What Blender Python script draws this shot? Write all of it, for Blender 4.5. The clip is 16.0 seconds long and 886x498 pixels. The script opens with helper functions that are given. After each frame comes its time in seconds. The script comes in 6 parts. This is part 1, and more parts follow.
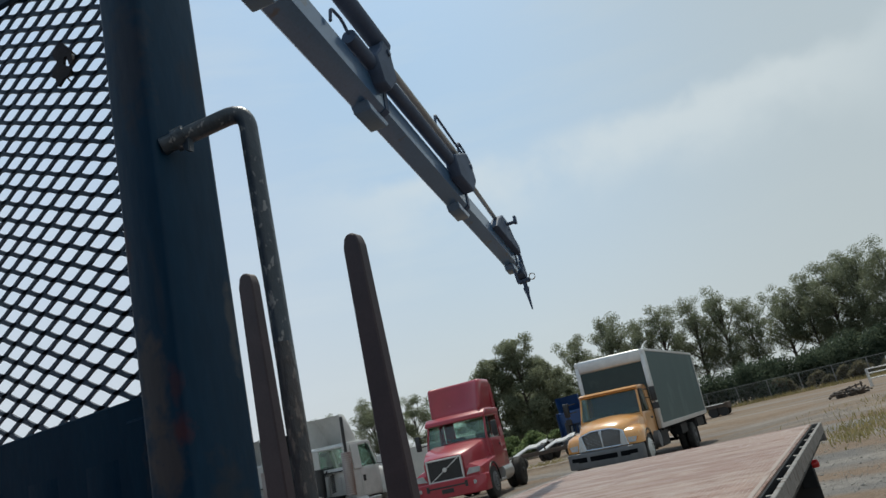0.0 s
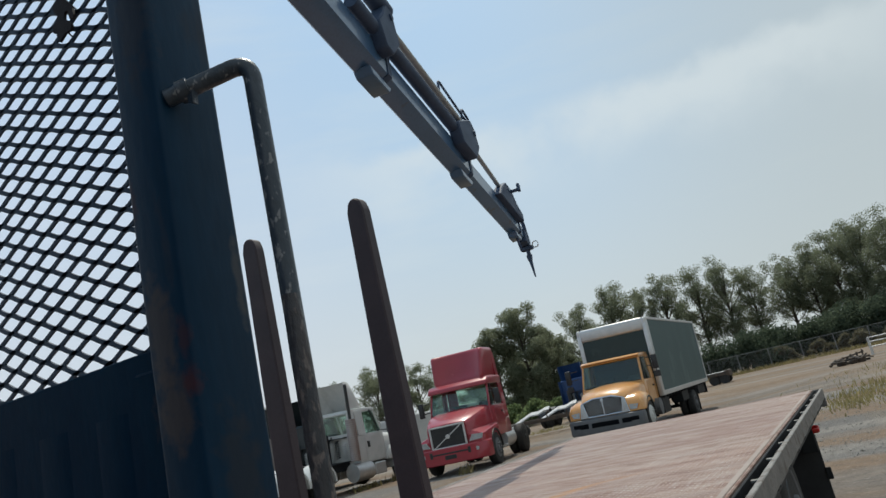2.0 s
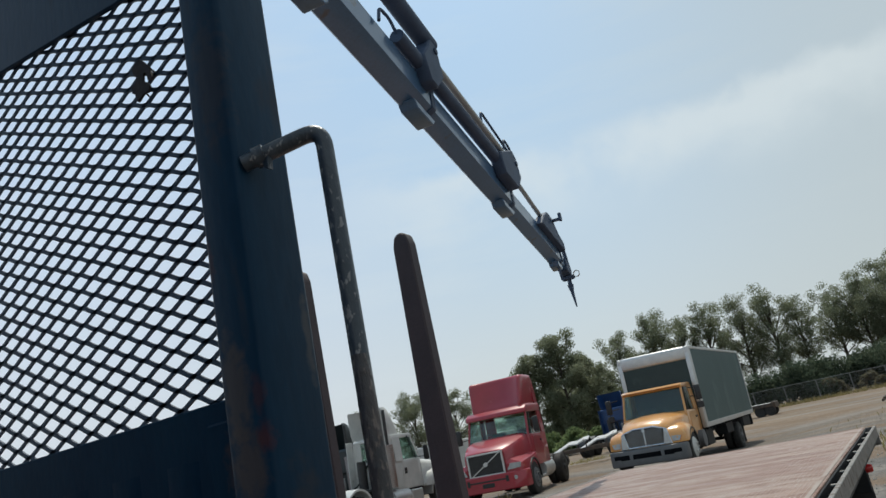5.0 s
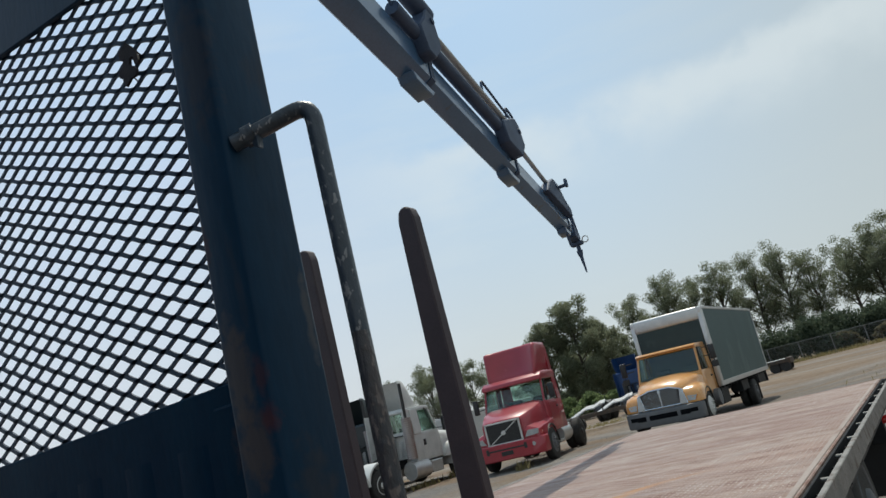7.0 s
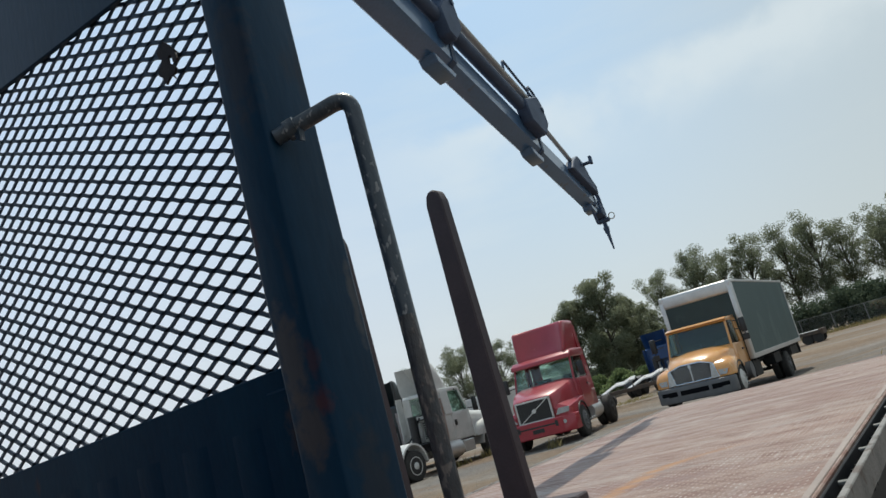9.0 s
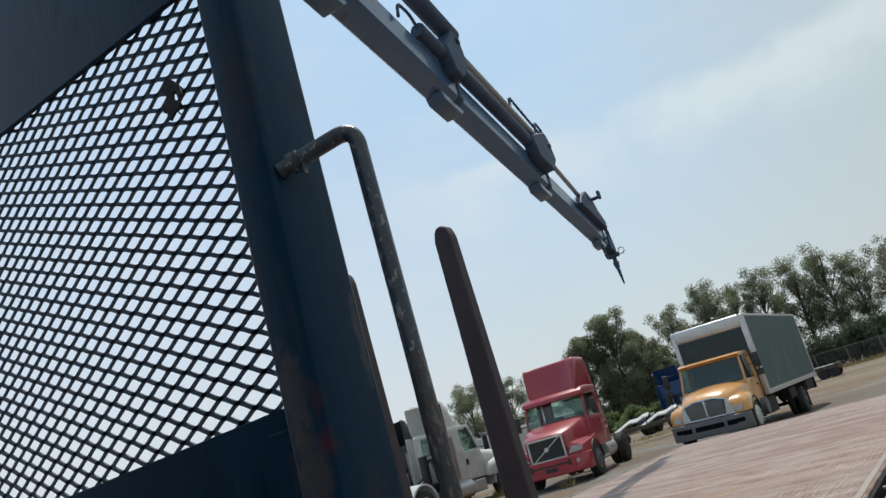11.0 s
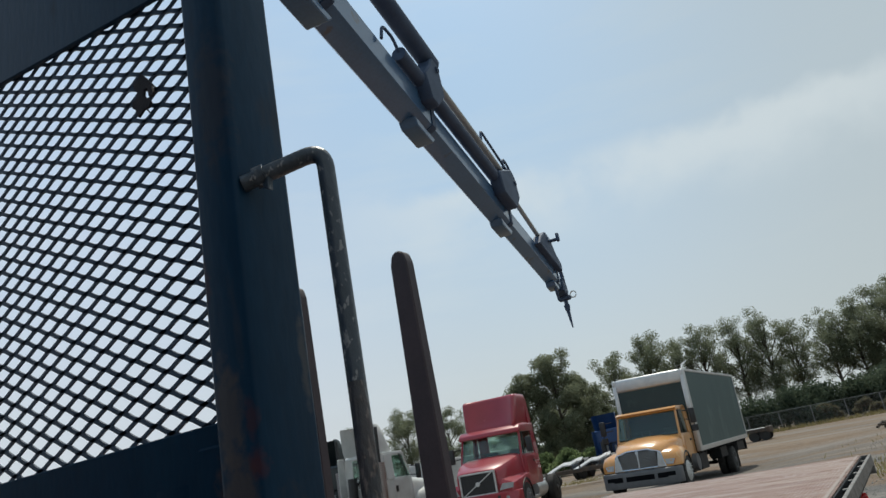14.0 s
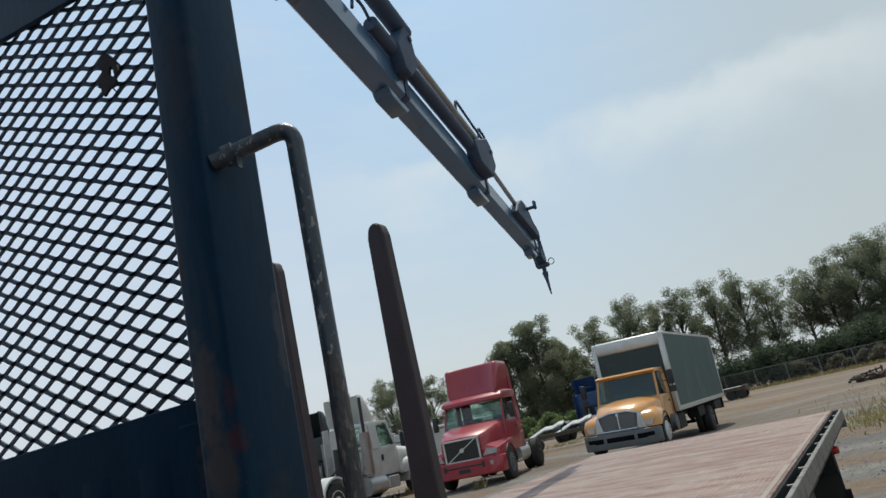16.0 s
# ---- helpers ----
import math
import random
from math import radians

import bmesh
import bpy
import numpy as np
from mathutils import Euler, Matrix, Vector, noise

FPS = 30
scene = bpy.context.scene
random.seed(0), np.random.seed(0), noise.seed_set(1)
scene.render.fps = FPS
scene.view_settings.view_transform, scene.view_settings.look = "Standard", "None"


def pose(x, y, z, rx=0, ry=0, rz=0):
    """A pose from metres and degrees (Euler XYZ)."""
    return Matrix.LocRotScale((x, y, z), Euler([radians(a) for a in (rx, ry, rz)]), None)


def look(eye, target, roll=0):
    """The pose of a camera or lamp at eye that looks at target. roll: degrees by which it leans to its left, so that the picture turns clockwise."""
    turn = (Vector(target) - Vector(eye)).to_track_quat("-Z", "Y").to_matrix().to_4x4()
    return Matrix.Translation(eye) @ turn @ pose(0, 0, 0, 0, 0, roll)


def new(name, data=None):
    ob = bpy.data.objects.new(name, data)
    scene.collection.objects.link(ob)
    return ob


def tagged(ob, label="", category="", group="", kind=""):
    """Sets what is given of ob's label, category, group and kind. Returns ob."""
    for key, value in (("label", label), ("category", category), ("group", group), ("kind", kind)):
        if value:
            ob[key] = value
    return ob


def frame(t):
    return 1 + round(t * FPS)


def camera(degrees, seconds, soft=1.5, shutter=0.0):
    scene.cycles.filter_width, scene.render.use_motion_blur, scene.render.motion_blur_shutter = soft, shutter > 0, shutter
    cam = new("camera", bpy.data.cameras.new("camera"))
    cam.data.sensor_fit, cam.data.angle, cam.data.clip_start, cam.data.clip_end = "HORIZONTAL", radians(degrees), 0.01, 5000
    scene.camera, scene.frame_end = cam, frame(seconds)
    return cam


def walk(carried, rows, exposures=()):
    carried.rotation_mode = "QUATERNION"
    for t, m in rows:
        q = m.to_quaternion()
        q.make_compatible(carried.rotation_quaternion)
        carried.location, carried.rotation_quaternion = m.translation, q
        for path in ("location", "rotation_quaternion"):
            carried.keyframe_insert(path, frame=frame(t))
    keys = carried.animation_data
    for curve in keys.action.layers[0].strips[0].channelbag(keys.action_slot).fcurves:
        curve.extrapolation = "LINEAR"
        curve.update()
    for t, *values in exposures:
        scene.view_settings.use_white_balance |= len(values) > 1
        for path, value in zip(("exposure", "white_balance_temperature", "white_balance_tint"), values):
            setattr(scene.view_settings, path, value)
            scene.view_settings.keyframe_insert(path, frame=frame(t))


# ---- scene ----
cam = camera(62.47, 16.0)
# seconds, place in metres, then yaw to the left, pitch and roll in degrees
PATH = [
    (0.0, 0.434, 0.095, 1.518, 26.44, 15.66, -13.04),
    (0.5, 0.429, 0.098, 1.521, 26.80, 15.04, -13.20),
    (1.0, 0.429, 0.101, 1.513, 27.13, 14.16, -13.31),
    (1.5, 0.421, 0.100, 1.513, 27.27, 13.43, -13.22),
    (2.0, 0.423, 0.098, 1.504, 27.21, 13.37, -12.90),
    (2.5, 0.411, 0.093, 1.506, 27.15, 13.92, -12.16),
    (3.0, 0.414, 0.086, 1.513, 27.38, 14.98, -11.39),
    (3.5, 0.415, 0.079, 1.514, 28.06, 16.03, -10.95),
    (4.0, 0.415, 0.057, 1.521, 29.02, 16.49, -10.84),
    (6.5, 0.442, 0.067, 1.556, 30.73, 14.17, -13.67),
    (7.0, 0.428, 0.075, 1.540, 31.02, 13.96, -14.31),
    (7.5, 0.414, 0.078, 1.540, 31.53, 13.65, -14.77),
    (8.0, 0.420, 0.072, 1.543, 32.21, 13.37, -15.13),
    (8.5, 0.428, 0.063, 1.552, 32.84, 13.20, -15.49),
    (9.0, 0.426, 0.047, 1.542, 33.32, 13.07, -15.68),
    (11.5, 0.412, 0.070, 1.544, 33.06, 16.77, -16.22),
    (12.0, 0.414, 0.062, 1.541, 32.38, 16.92, -15.21),
    (12.5, 0.410, 0.059, 1.543, 31.29, 17.06, -13.52),
    (13.0, 0.410, 0.056, 1.548, 30.29, 17.42, -11.72),
    (13.5, 0.413, 0.058, 1.549, 29.53, 17.60, -10.76),
    (14.0, 0.418, 0.064, 1.553, 29.28, 17.17, -10.72),
    (14.5, 0.421, 0.058, 1.555, 29.29, 16.25, -11.32),
    (15.0, 0.416, 0.067, 1.547, 29.13, 15.34, -11.86),
    (15.5, 0.423, 0.063, 1.550, 28.70, 14.78, -12.23),
    (16.0, 0.431, 0.059, 1.552, 28.09, 14.52, -12.51),
]
walk(cam, [(t, pose(x, y, z, 90 + pitch, 0, yaw) @ pose(0, 0, 0, 0, 0, roll)) for t, x, y, z, yaw, pitch, roll in PATH],
     exposures=[(0.0, -0.12, 6450, 5), (3.0, -0.04, 6450, 5), (6.5, -0.03, 6450, 5), (9.0, 0.03, 6450, 5), (12.5, -0.02, 6450, 5), (13.75, -0.12, 6450, 5), (15.2, -0.05, 6450, 5), (16.0, -0.05, 6450, 5)])

# ---- light: a hazy bright day, the sun high behind the yard ----
SUN_EL, SUN_AZ = radians(64), radians(-11.5)      # azimuth from +y towards +x
world = bpy.data.worlds.new("hazy_sky")
scene.world = world
world.use_nodes = True
wn, wl = world.node_tree.nodes, world.node_tree.links
wn.clear()
w_out = wn.new("ShaderNodeOutputWorld")
w_bg = wn.new("ShaderNodeBackground")
w_sky = wn.new("ShaderNodeTexSky")
w_sky.sky_type = "NISHITA"
w_sky.sun_disc = False
w_sky.sun_elevation, w_sky.sun_rotation = SUN_EL, SUN_AZ
w_sky.air_density, w_sky.dust_density, w_sky.ozone_density = 1.0, 2.2, 0.6
w_co = wn.new("ShaderNodeTexCoord")
w_map = wn.new("ShaderNodeMapping")
w_map.inputs["Location"].default_value = (0.3, 0.0, 0.55)
w_map.inputs["Scale"].default_value = (1.5, 1.5, 9.0)
w_noise = wn.new("ShaderNodeTexNoise")
w_noise.inputs["Scale"].default_value = 1.6
w_noise.inputs["Detail"].default_value = 7
w_noise.inputs["Roughness"].default_value = 0.6
w_ramp = wn.new("ShaderNodeValToRGB")
w_ramp.color_ramp.elements[0].position, w_ramp.color_ramp.elements[1].position = 0.48, 0.80
w_ramp.color_ramp.elements[1].color = (0.4, 0.4, 0.4, 1)
w_mix = wn.new("ShaderNodeMixRGB")
w_mix.inputs["Color2"].default_value = (5.7, 6.25, 6.6, 1)
wl.new(w_co.outputs["Generated"], w_map.inputs["Vector"])
wl.new(w_map.outputs["Vector"], w_noise.inputs["Vector"])
wl.new(w_noise.outputs["Fac"], w_ramp.inputs["Fac"])
wl.new(w_ramp.outputs["Color"], w_mix.inputs["Fac"])
w_sep = wn.new("ShaderNodeSeparateXYZ")
wl.new(w_co.outputs["Generated"], w_sep.inputs["Vector"])
w_haze = wn.new("ShaderNodeMapRange")
w_haze.inputs["From Min"].default_value, w_haze.inputs["From Max"].default_value = 0.0, 0.62
w_haze.inputs["To Min"].default_value, w_haze.inputs["To Max"].default_value = 0.95, 0.55
wl.new(w_sep.outputs["Z"], w_haze.inputs["Value"])
w_mix2 = wn.new("ShaderNodeMixRGB")
w_tint = wn.new("ShaderNodeValToRGB")
w_tint.color_ramp.elements[0].position, w_tint.color_ramp.elements[1].position = 0.05, 0.60
w_tint.color_ramp.elements[0].color, w_tint.color_ramp.elements[1].color = (0.535, 0.560, 0.573, 1), (0.362, 0.580, 0.815, 1)
wl.new(w_sep.outputs["Z"], w_tint.inputs["Fac"])
w_gain = wn.new("ShaderNodeVectorMath")
w_gain.operation = "SCALE"
w_gain.inputs["Scale"].default_value = 10.0
wl.new(w_tint.outputs["Color"], w_gain.inputs[0])
wl.new(w_gain.outputs["Vector"], w_mix2.inputs["Color2"])
wl.new(w_haze.outputs["Result"], w_mix2.inputs["Fac"])
wl.new(w_sky.outputs["Color"], w_mix2.inputs["Color1"])
wl.new(w_mix2.outputs["Color"], w_mix.inputs["Color1"])


def sky_math(op, a, b):
    x = wn.new("ShaderNodeMath")
    x.operation, x.use_clamp = op, op == "MULTIPLY"
    for k, v in enumerate((a, b)):
        if hasattr(v, "links"):
            wl.new(v, x.inputs[k])
        else:
            x.inputs[k].default_value = v
    return x.outputs[0]


def sky_span(v, lo, hi):
    r = wn.new("ShaderNodeMapRange")
    r.interpolation_type = "SMOOTHSTEP"
    r.inputs["From Min"].default_value, r.inputs["From Max"].default_value = lo, hi
    wl.new(v, r.inputs["Value"])
    return r.outputs["Result"]


# one long cloud bank with a puffy upper edge over the yard, and pale haze towards the left
w_puff = wn.new("ShaderNodeTexNoise")
w_puff.inputs["Scale"].default_value, w_puff.inputs["Detail"].default_value = 6.5, 9
wl.new(w_co.outputs["Generated"], w_puff.inputs["Vector"])
w_rise = sky_math("ADD", sky_math("ADD", w_sep.outputs["Z"], -0.368), sky_math("MULTIPLY", sky_math("SUBTRACT", w_puff.outputs["Fac"], 0.5), 0.15))
w_streak = sky_math("MULTIPLY", sky_math("MULTIPLY", sky_span(w_rise, 0.022, -0.010), sky_span(w_rise, -0.125, -0.012)), sky_math("MULTIPLY", sky_span(w_sep.outputs["X"], -0.66, -0.40), sky_span(w_sep.outputs["X"], 0.30, 0.0)))
w_streak = sky_math("MULTIPLY", w_streak, sky_math("MULTIPLY", sky_span(w_puff.outputs["Fac"], 0.28, 0.55), 0.62))
w_mix3 = wn.new("ShaderNodeMixRGB")
w_mix3.inputs["Color2"].default_value = (6.1, 6.5, 6.8, 1)
wl.new(w_streak, w_mix3.inputs["Fac"])
w_mix5 = wn.new("ShaderNodeMixRGB")
w_mix5.inputs["Color2"].default_value = (4.35, 4.75, 4.95, 1)
wl.new(sky_math("MULTIPLY", sky_span(w_sep.outputs["X"], -0.40, 0.12), 0.76), w_mix5.inputs["Fac"])
wl.new(w_mix.outputs["Color"], w_mix5.inputs["Color1"])
wl.new(w_mix5.outputs["Color"], w_mix3.inputs["Color1"])
w_mix4 = wn.new("ShaderNodeMixRGB")
w_mix4.inputs["Color2"].default_value = (6.3, 6.55, 7.6, 1)
wl.new(sky_math("MULTIPLY", sky_span(w_sep.outputs["X"], -0.40, -0.80), 0.38), w_mix4.inputs["Fac"])
wl.new(w_mix3.outputs["Color"], w_mix4.inputs["Color1"])
wl.new(w_mix4.outputs["Color"], w_bg.inputs["Color"])
w_bg.inputs["Strength"].default_value = 0.121
wl.new(w_bg.outputs["Background"], w_out.inputs["Surface"])
sun = new("sun", bpy.data.lights.new("sun", "SUN"))
sun.data.energy, sun.data.angle, sun.data.color = 3.5, radians(0.6), (1.0, 0.93, 0.82)
sun_way = Vector((math.sin(SUN_AZ) * math.cos(SUN_EL), math.cos(SUN_AZ) * math.cos(SUN_EL), math.sin(SUN_EL)))
sun.matrix_world = look(sun_way * 60, (0, 0, 0))


# ---- materials ----
def material(name, a, b, rough=0.6, metal=0.0, scale=8.0, fine=60.0, bump=0.15, wear=None, wear_at=0.62, wear_scale=5.0,
             spread=0.0, stretch=(1, 1, 1), coat=0.0, wear_rough=None):
    """Two tones by coarse noise, fine grain, relief, and patches of a third tone where the surface is worn."""
    m = bpy.data.materials.new(name)
    m.use_nodes = True
    n, l = m.node_tree.nodes, m.node_tree.links
    p = n["Principled BSDF"]
    co = n.new("ShaderNodeTexCoord")
    mp = n.new("ShaderNodeMapping")
    mp.inputs["Scale"].default_value = stretch
    l.new(co.outputs["Object"], mp.inputs["Vector"])

    def noise_at(s, detail=4.0):
        t = n.new("ShaderNodeTexNoise")
        t.inputs["Scale"].default_value, t.inputs["Detail"].default_value = s, detail
        l.new(mp.outputs["Vector"], t.inputs["Vector"])
        return t.outputs["Fac"]

    def ramp(fac, lo, hi):
        r = n.new("ShaderNodeMapRange")
        r.inputs["From Min"].default_value, r.inputs["From Max"].default_value = lo, hi
        l.new(fac, r.inputs["Value"])
        return r.outputs["Result"]

    def mix(fac, c1, c2, kind="MIX"):
        x = n.new("ShaderNodeMixRGB")
        x.blend_type = kind
        for key, v in (("Fac", fac), ("Color1", c1), ("Color2", c2)):
            if hasattr(v, "links"):
                l.new(v, x.inputs[key])
            else:
                x.inputs[key].default_value = v if key == "Fac" else (*v, 1)
        return x.outputs["Color"]

    grain = noise_at(fine)
    col = mix(ramp(noise_at(scale), 0.35, 0.65), a, b)
    col = mix(0.35, col, mix(ramp(grain, 0.3, 0.7), (0.55, 0.55, 0.55), (1, 1, 1)), "MULTIPLY")
    if spread:
        info = n.new("ShaderNodeObjectInfo")
        col = mix(ramp(info.outputs["Random"], 0, 1), col, mix(spread, col, (0, 0, 0)))
    p.inputs["Roughness"].default_value = rough
    if wear:
        w = ramp(noise_at(wear_scale, 8.0), wear_at, wear_at + 0.06)
        col = mix(w, col, wear)
        if wear_rough is not None:
            rr = n.new("ShaderNodeMapRange")
            rr.inputs["To Min"].default_value, rr.inputs["To Max"].default_value = rough, wear_rough
            l.new(w, rr.inputs["Value"])
            l.new(rr.outputs["Result"], p.inputs["Roughness"])
    l.new(col, p.inputs["Base Color"])
    p.inputs["Metallic"].default_value = metal
    p.inputs["Coat Weight"].default_value = coat
    if bump:
        bp = n.new("ShaderNodeBump")
        bp.inputs["Strength"].default_value, bp.inputs["Distance"].default_value = bump, 0.01
        l.new(grain, bp.inputs["Height"])
        l.new(bp.outputs["Normal"], p.inputs["Normal"])
    return m


def stain(m, centre, radii, colour, amount):
    """A ragged smear of another colour round one spot of a thing."""
    n, l = m.node_tree.nodes, m.node_tree.links
    p = n["Principled BSDF"]
    old = p.inputs["Base Color"].links[0].from_socket
    co, mp, ln, nz, ad, rg, mx = (n.new("ShaderNode" + k) for k in ("TexCoord", "Mapping", "VectorMath", "TexNoise", "Math", "MapRange", "MixRGB"))
    mp.vector_type = "TEXTURE"
    mp.inputs["Location"].default_value, mp.inputs["Scale"].default_value = centre, radii
    ln.operation = "LENGTH"
    nz.inputs["Scale"].default_value, nz.inputs["Detail"].default_value = 60, 6
    ad.operation, ad.inputs[1].default_value = "MULTIPLY_ADD", 1.9
    rg.inputs["From Min"].default_value, rg.inputs["From Max"].default_value = 2.05, 1.45
    rg.inputs["To Max"].default_value = amount
    l.new(co.outputs["Object"], mp.inputs["Vector"])
    l.new(mp.outputs["Vector"], ln.inputs[0])
    l.new(co.outputs["Object"], nz.inputs["Vector"])
    l.new(nz.outputs["Fac"], ad.inputs[0])
    l.new(ln.outputs["Value"], ad.inputs[2])
    l.new(ad.outputs[0], rg.inputs["Value"])
    l.new(rg.outputs["Result"], mx.inputs["Fac"])
    l.new(old, mx.inputs["Color1"])
    mx.inputs["Color2"].default_value = (*colour, 1)
    l.new(mx.outputs["Color"], p.inputs["Base Color"])


RACK = material("rack_black_blue_paint", (0.004, 0.023, 0.050), (0.011, 0.037, 0.072), 0.38, 0, 4, 90, 0.06, (0.030, 0.034, 0.044), 0.59, 8, stretch=(1, 1, 0.30), wear_rough=0.6)
RACK.node_tree.nodes["Principled BSDF"].inputs["Specular IOR Level"].default_value = 0.10
for spot, size, tone, much in (((-0.166, 0.601, 1.655), (0.022, 0.02, 0.060), (0.056, 0.050, 0.054), 0.85), ((-0.160, 0.601, 1.575), (0.026, 0.02, 0.045), (0.060, 0.050, 0.052), 0.85),
                              ((-0.134, 0.603, 1.600), (0.012, 0.016, 0.018), (0.062, 0.025, 0.030), 0.8), ((-0.136, 0.603, 1.645), (0.010, 0.014, 0.022), (0.050, 0.026, 0.034), 0.7),
                              ((-0.186, 0.601, 1.80), (0.010, 0.02, 0.030), (0.050, 0.026, 0.030), 0.6), ((-0.1245, 0.676, 1.70), (0.02, 0.008, 0.06), (0.070, 0.070, 0.074), 0.7),
                              ((-0.150, 0.601, 2.02), (0.030, 0.02, 0.09), (0.036, 0.036, 0.044), 0.6), ((-0.1245, 0.640, 1.50), (0.02, 0.030, 0.08), (0.030, 0.034, 0.042), 0.6)):
    stain(RACK, spot, size, tone, much)
MESH_STEEL = material("mesh_dark_paint", (0.023, 0.046, 0.078), (0.031, 0.056, 0.092), 0.5, 0, 9, 120, 0.1)
MESH_STEEL.node_tree.nodes["Principled BSDF"].inputs["Specular IOR Level"].default_value = 0.25
PIPE = material("pipe_chipped_black_paint", (0.022, 0.034, 0.050), (0.040, 0.054, 0.074), 0.36, 0, 20, 160, 0.2, (0.17, 0.175, 0.185), 0.585, 150, stretch=(1, 1, 0.55))
PIPE_RUST = material("pipe_flaking_rust", (0.018, 0.024, 0.034), (0.046, 0.038, 0.040), 0.42, 0, 30, 160, 0.35, (0.115, 0.094, 0.088), 0.555, 140, stretch=(1, 1, 0.45))
# rack paint again, darkened and dulled to hold the shade on the panel
PANEL_SHADED = material("panel_shaded_navy_paint", (0.002, 0.019, 0.045), (0.005, 0.030, 0.060), 0.5, 0, 6, 90, 0.06, (0.040, 0.026, 0.026), 0.66, 9, stretch=(1, 1, 0.4))
PANEL_SHADED.node_tree.nodes["Principled BSDF"].inputs["Specular IOR Level"].default_value = 0.04
stain(PANEL_SHADED, (-0.232, 0.66, 1.585), (0.022, 0.04, 0.045), (0.046, 0.036, 0.040), 0.8)
STAKE = material("stake_brown_primer", (0.028, 0.018, 0.025), (0.040, 0.025, 0.032), 0.6, 0, 7, 90, 0.15, (0.035, 0.026, 0.028), 0.64, 5)
LUG = material("lug_worn_steel", (0.228, 0.144, 0.110), (0.318, 0.238, 0.200), 0.42, 0, 3.2, 90, 0.05, (0.37, 0.325, 0.295), 0.53, 9, stretch=(0.7, 1.4, 1))
MARGIN = material("margin_pinkish_steel", (0.235, 0.180, 0.155), (0.300, 0.240, 0.210), 0.5, 0, 5, 70, 0.1, (0.16, 0.09, 0.065), 0.60, 6, stretch=(1, 0.4, 1))
RAIL = material("rail_weathered_grey", (0.125, 0.122, 0.12), (0.21, 0.20, 0.19), 0.55, 0.2, 9, 70, 0.3, (0.075, 0.055, 0.045), 0.55, 14)
UNDER = material("underbody_black", (0.015, 0.017, 0.02), (0.028, 0.030, 0.033), 0.6, 0, 6, 60, 0.1)
UNDER.node_tree.nodes["Principled BSDF"].inputs["Specular IOR Level"].default_value = 0.15
BOOM_GREY = material("boom_grey_paint", (0.052, 0.116, 0.216), (0.062, 0.130, 0.240), 0.30, 0, 2, 60, 0.0, (0.06, 0.07, 0.09), 0.64, 6, coat=0.4)
BOOM_GREY.node_tree.nodes["Principled BSDF"].inputs["IOR"].default_value = 1.5
BOOM_DARK = material("boom_black_parts", (0.042, 0.066, 0.116), (0.058, 0.088, 0.150), 0.6, 0, 6, 60, 0.1)
BOOM_DARK.node_tree.nodes["Principled BSDF"].inputs["Specular IOR Level"].default_value = 0.25
# the blue of reflected sky is put into the chrome's colour
BRIGHT = material("sky_tinted_chrome", (0.58, 0.67, 0.78), (0.52, 0.60, 0.70), 0.14, 1.0, 6, 60, 0.02)
CHROME = material("bright_rod", (0.55, 0.55, 0.52), (0.48, 0.47, 0.43), 0.25, 0.9, 6, 60, 0.03)
ROD = material("dull_steel_rod", (0.30, 0.32, 0.33), (0.36, 0.37, 0.37), 0.45, 0.25, 6, 60, 0.03)
RED_PAINT = material("red_truck_paint", (0.33, 0.015, 0.034), (0.29, 0.014, 0.030), 0.38, 0, 2, 40, 0.02, (0.40, 0.05, 0.06), 0.66, 2, coat=0.5)
YELLOW_PAINT = material("yellow_truck_paint", (0.66, 0.32, 0.095), (0.60, 0.28, 0.075), 0.32, 0, 2, 40, 0.02, (0.62, 0.38, 0.16), 0.62, 3, coat=0.7)
YELLOW_PAINT.node_tree.nodes["Principled BSDF"].inputs["Coat Roughness"].default_value = 0.16
WHITE_PAINT = material("white_truck_paint", (0.54, 0.55, 0.54), (0.62, 0.62, 0.61), 0.4, 0, 3, 40, 0.03, (0.42, 0.40, 0.38), 0.66, 4)
BLUE_PAINT = material("blue_truck_paint", (0.018, 0.062, 0.19), (0.014, 0.050, 0.155), 0.4, 0, 2, 40, 0.02)
BOX_GREEN = material("box_panel_grey_green", (0.026, 0.070, 0.076), (0.036, 0.085, 0.090), 0.5, 0, 0.8, 30, 0.05, (0.050, 0.098, 0.100), 0.60, 1.2, stretch=(1, 1, 0.5))
BOX_GREEN.node_tree.nodes["Principled BSDF"].inputs["Specular IOR Level"].default_value = 0.45
SILVER = material("aluminium_trim", (0.52, 0.53, 0.54), (0.62, 0.62, 0.62), 0.38, 0.6, 4, 60, 0.08)
BUMPER_GREY = material("bumper_grey_plastic", (0.095, 0.10, 0.11), (0.12, 0.125, 0.135), 0.6, 0, 5, 60, 0.1)
BLACK = material("black_plastic", (0.014, 0.015, 0.017), (0.022, 0.023, 0.026), 0.5, 0, 8, 60, 0.08)
TYRE = material("tyre_rubber", (0.020, 0.020, 0.021), (0.034, 0.033, 0.032), 0.85, 0, 9, 80, 0.3)
GLASS = material("dark_glass", (0.020, 0.036, 0.034), (0.030, 0.046, 0.043), 0.05, 0, 1, 10, 0)
# brown tones and patches stand for warm reflections on a chrome shield
BROWN_CHROME = material("brown_reflection_chrome", (0.34, 0.31, 0.30), (0.26, 0.20, 0.18), 0.35, 0.7, 3, 40, 0.05, (0.20, 0.12, 0.09), 0.60, 3, stretch=(1, 1, 0.3))
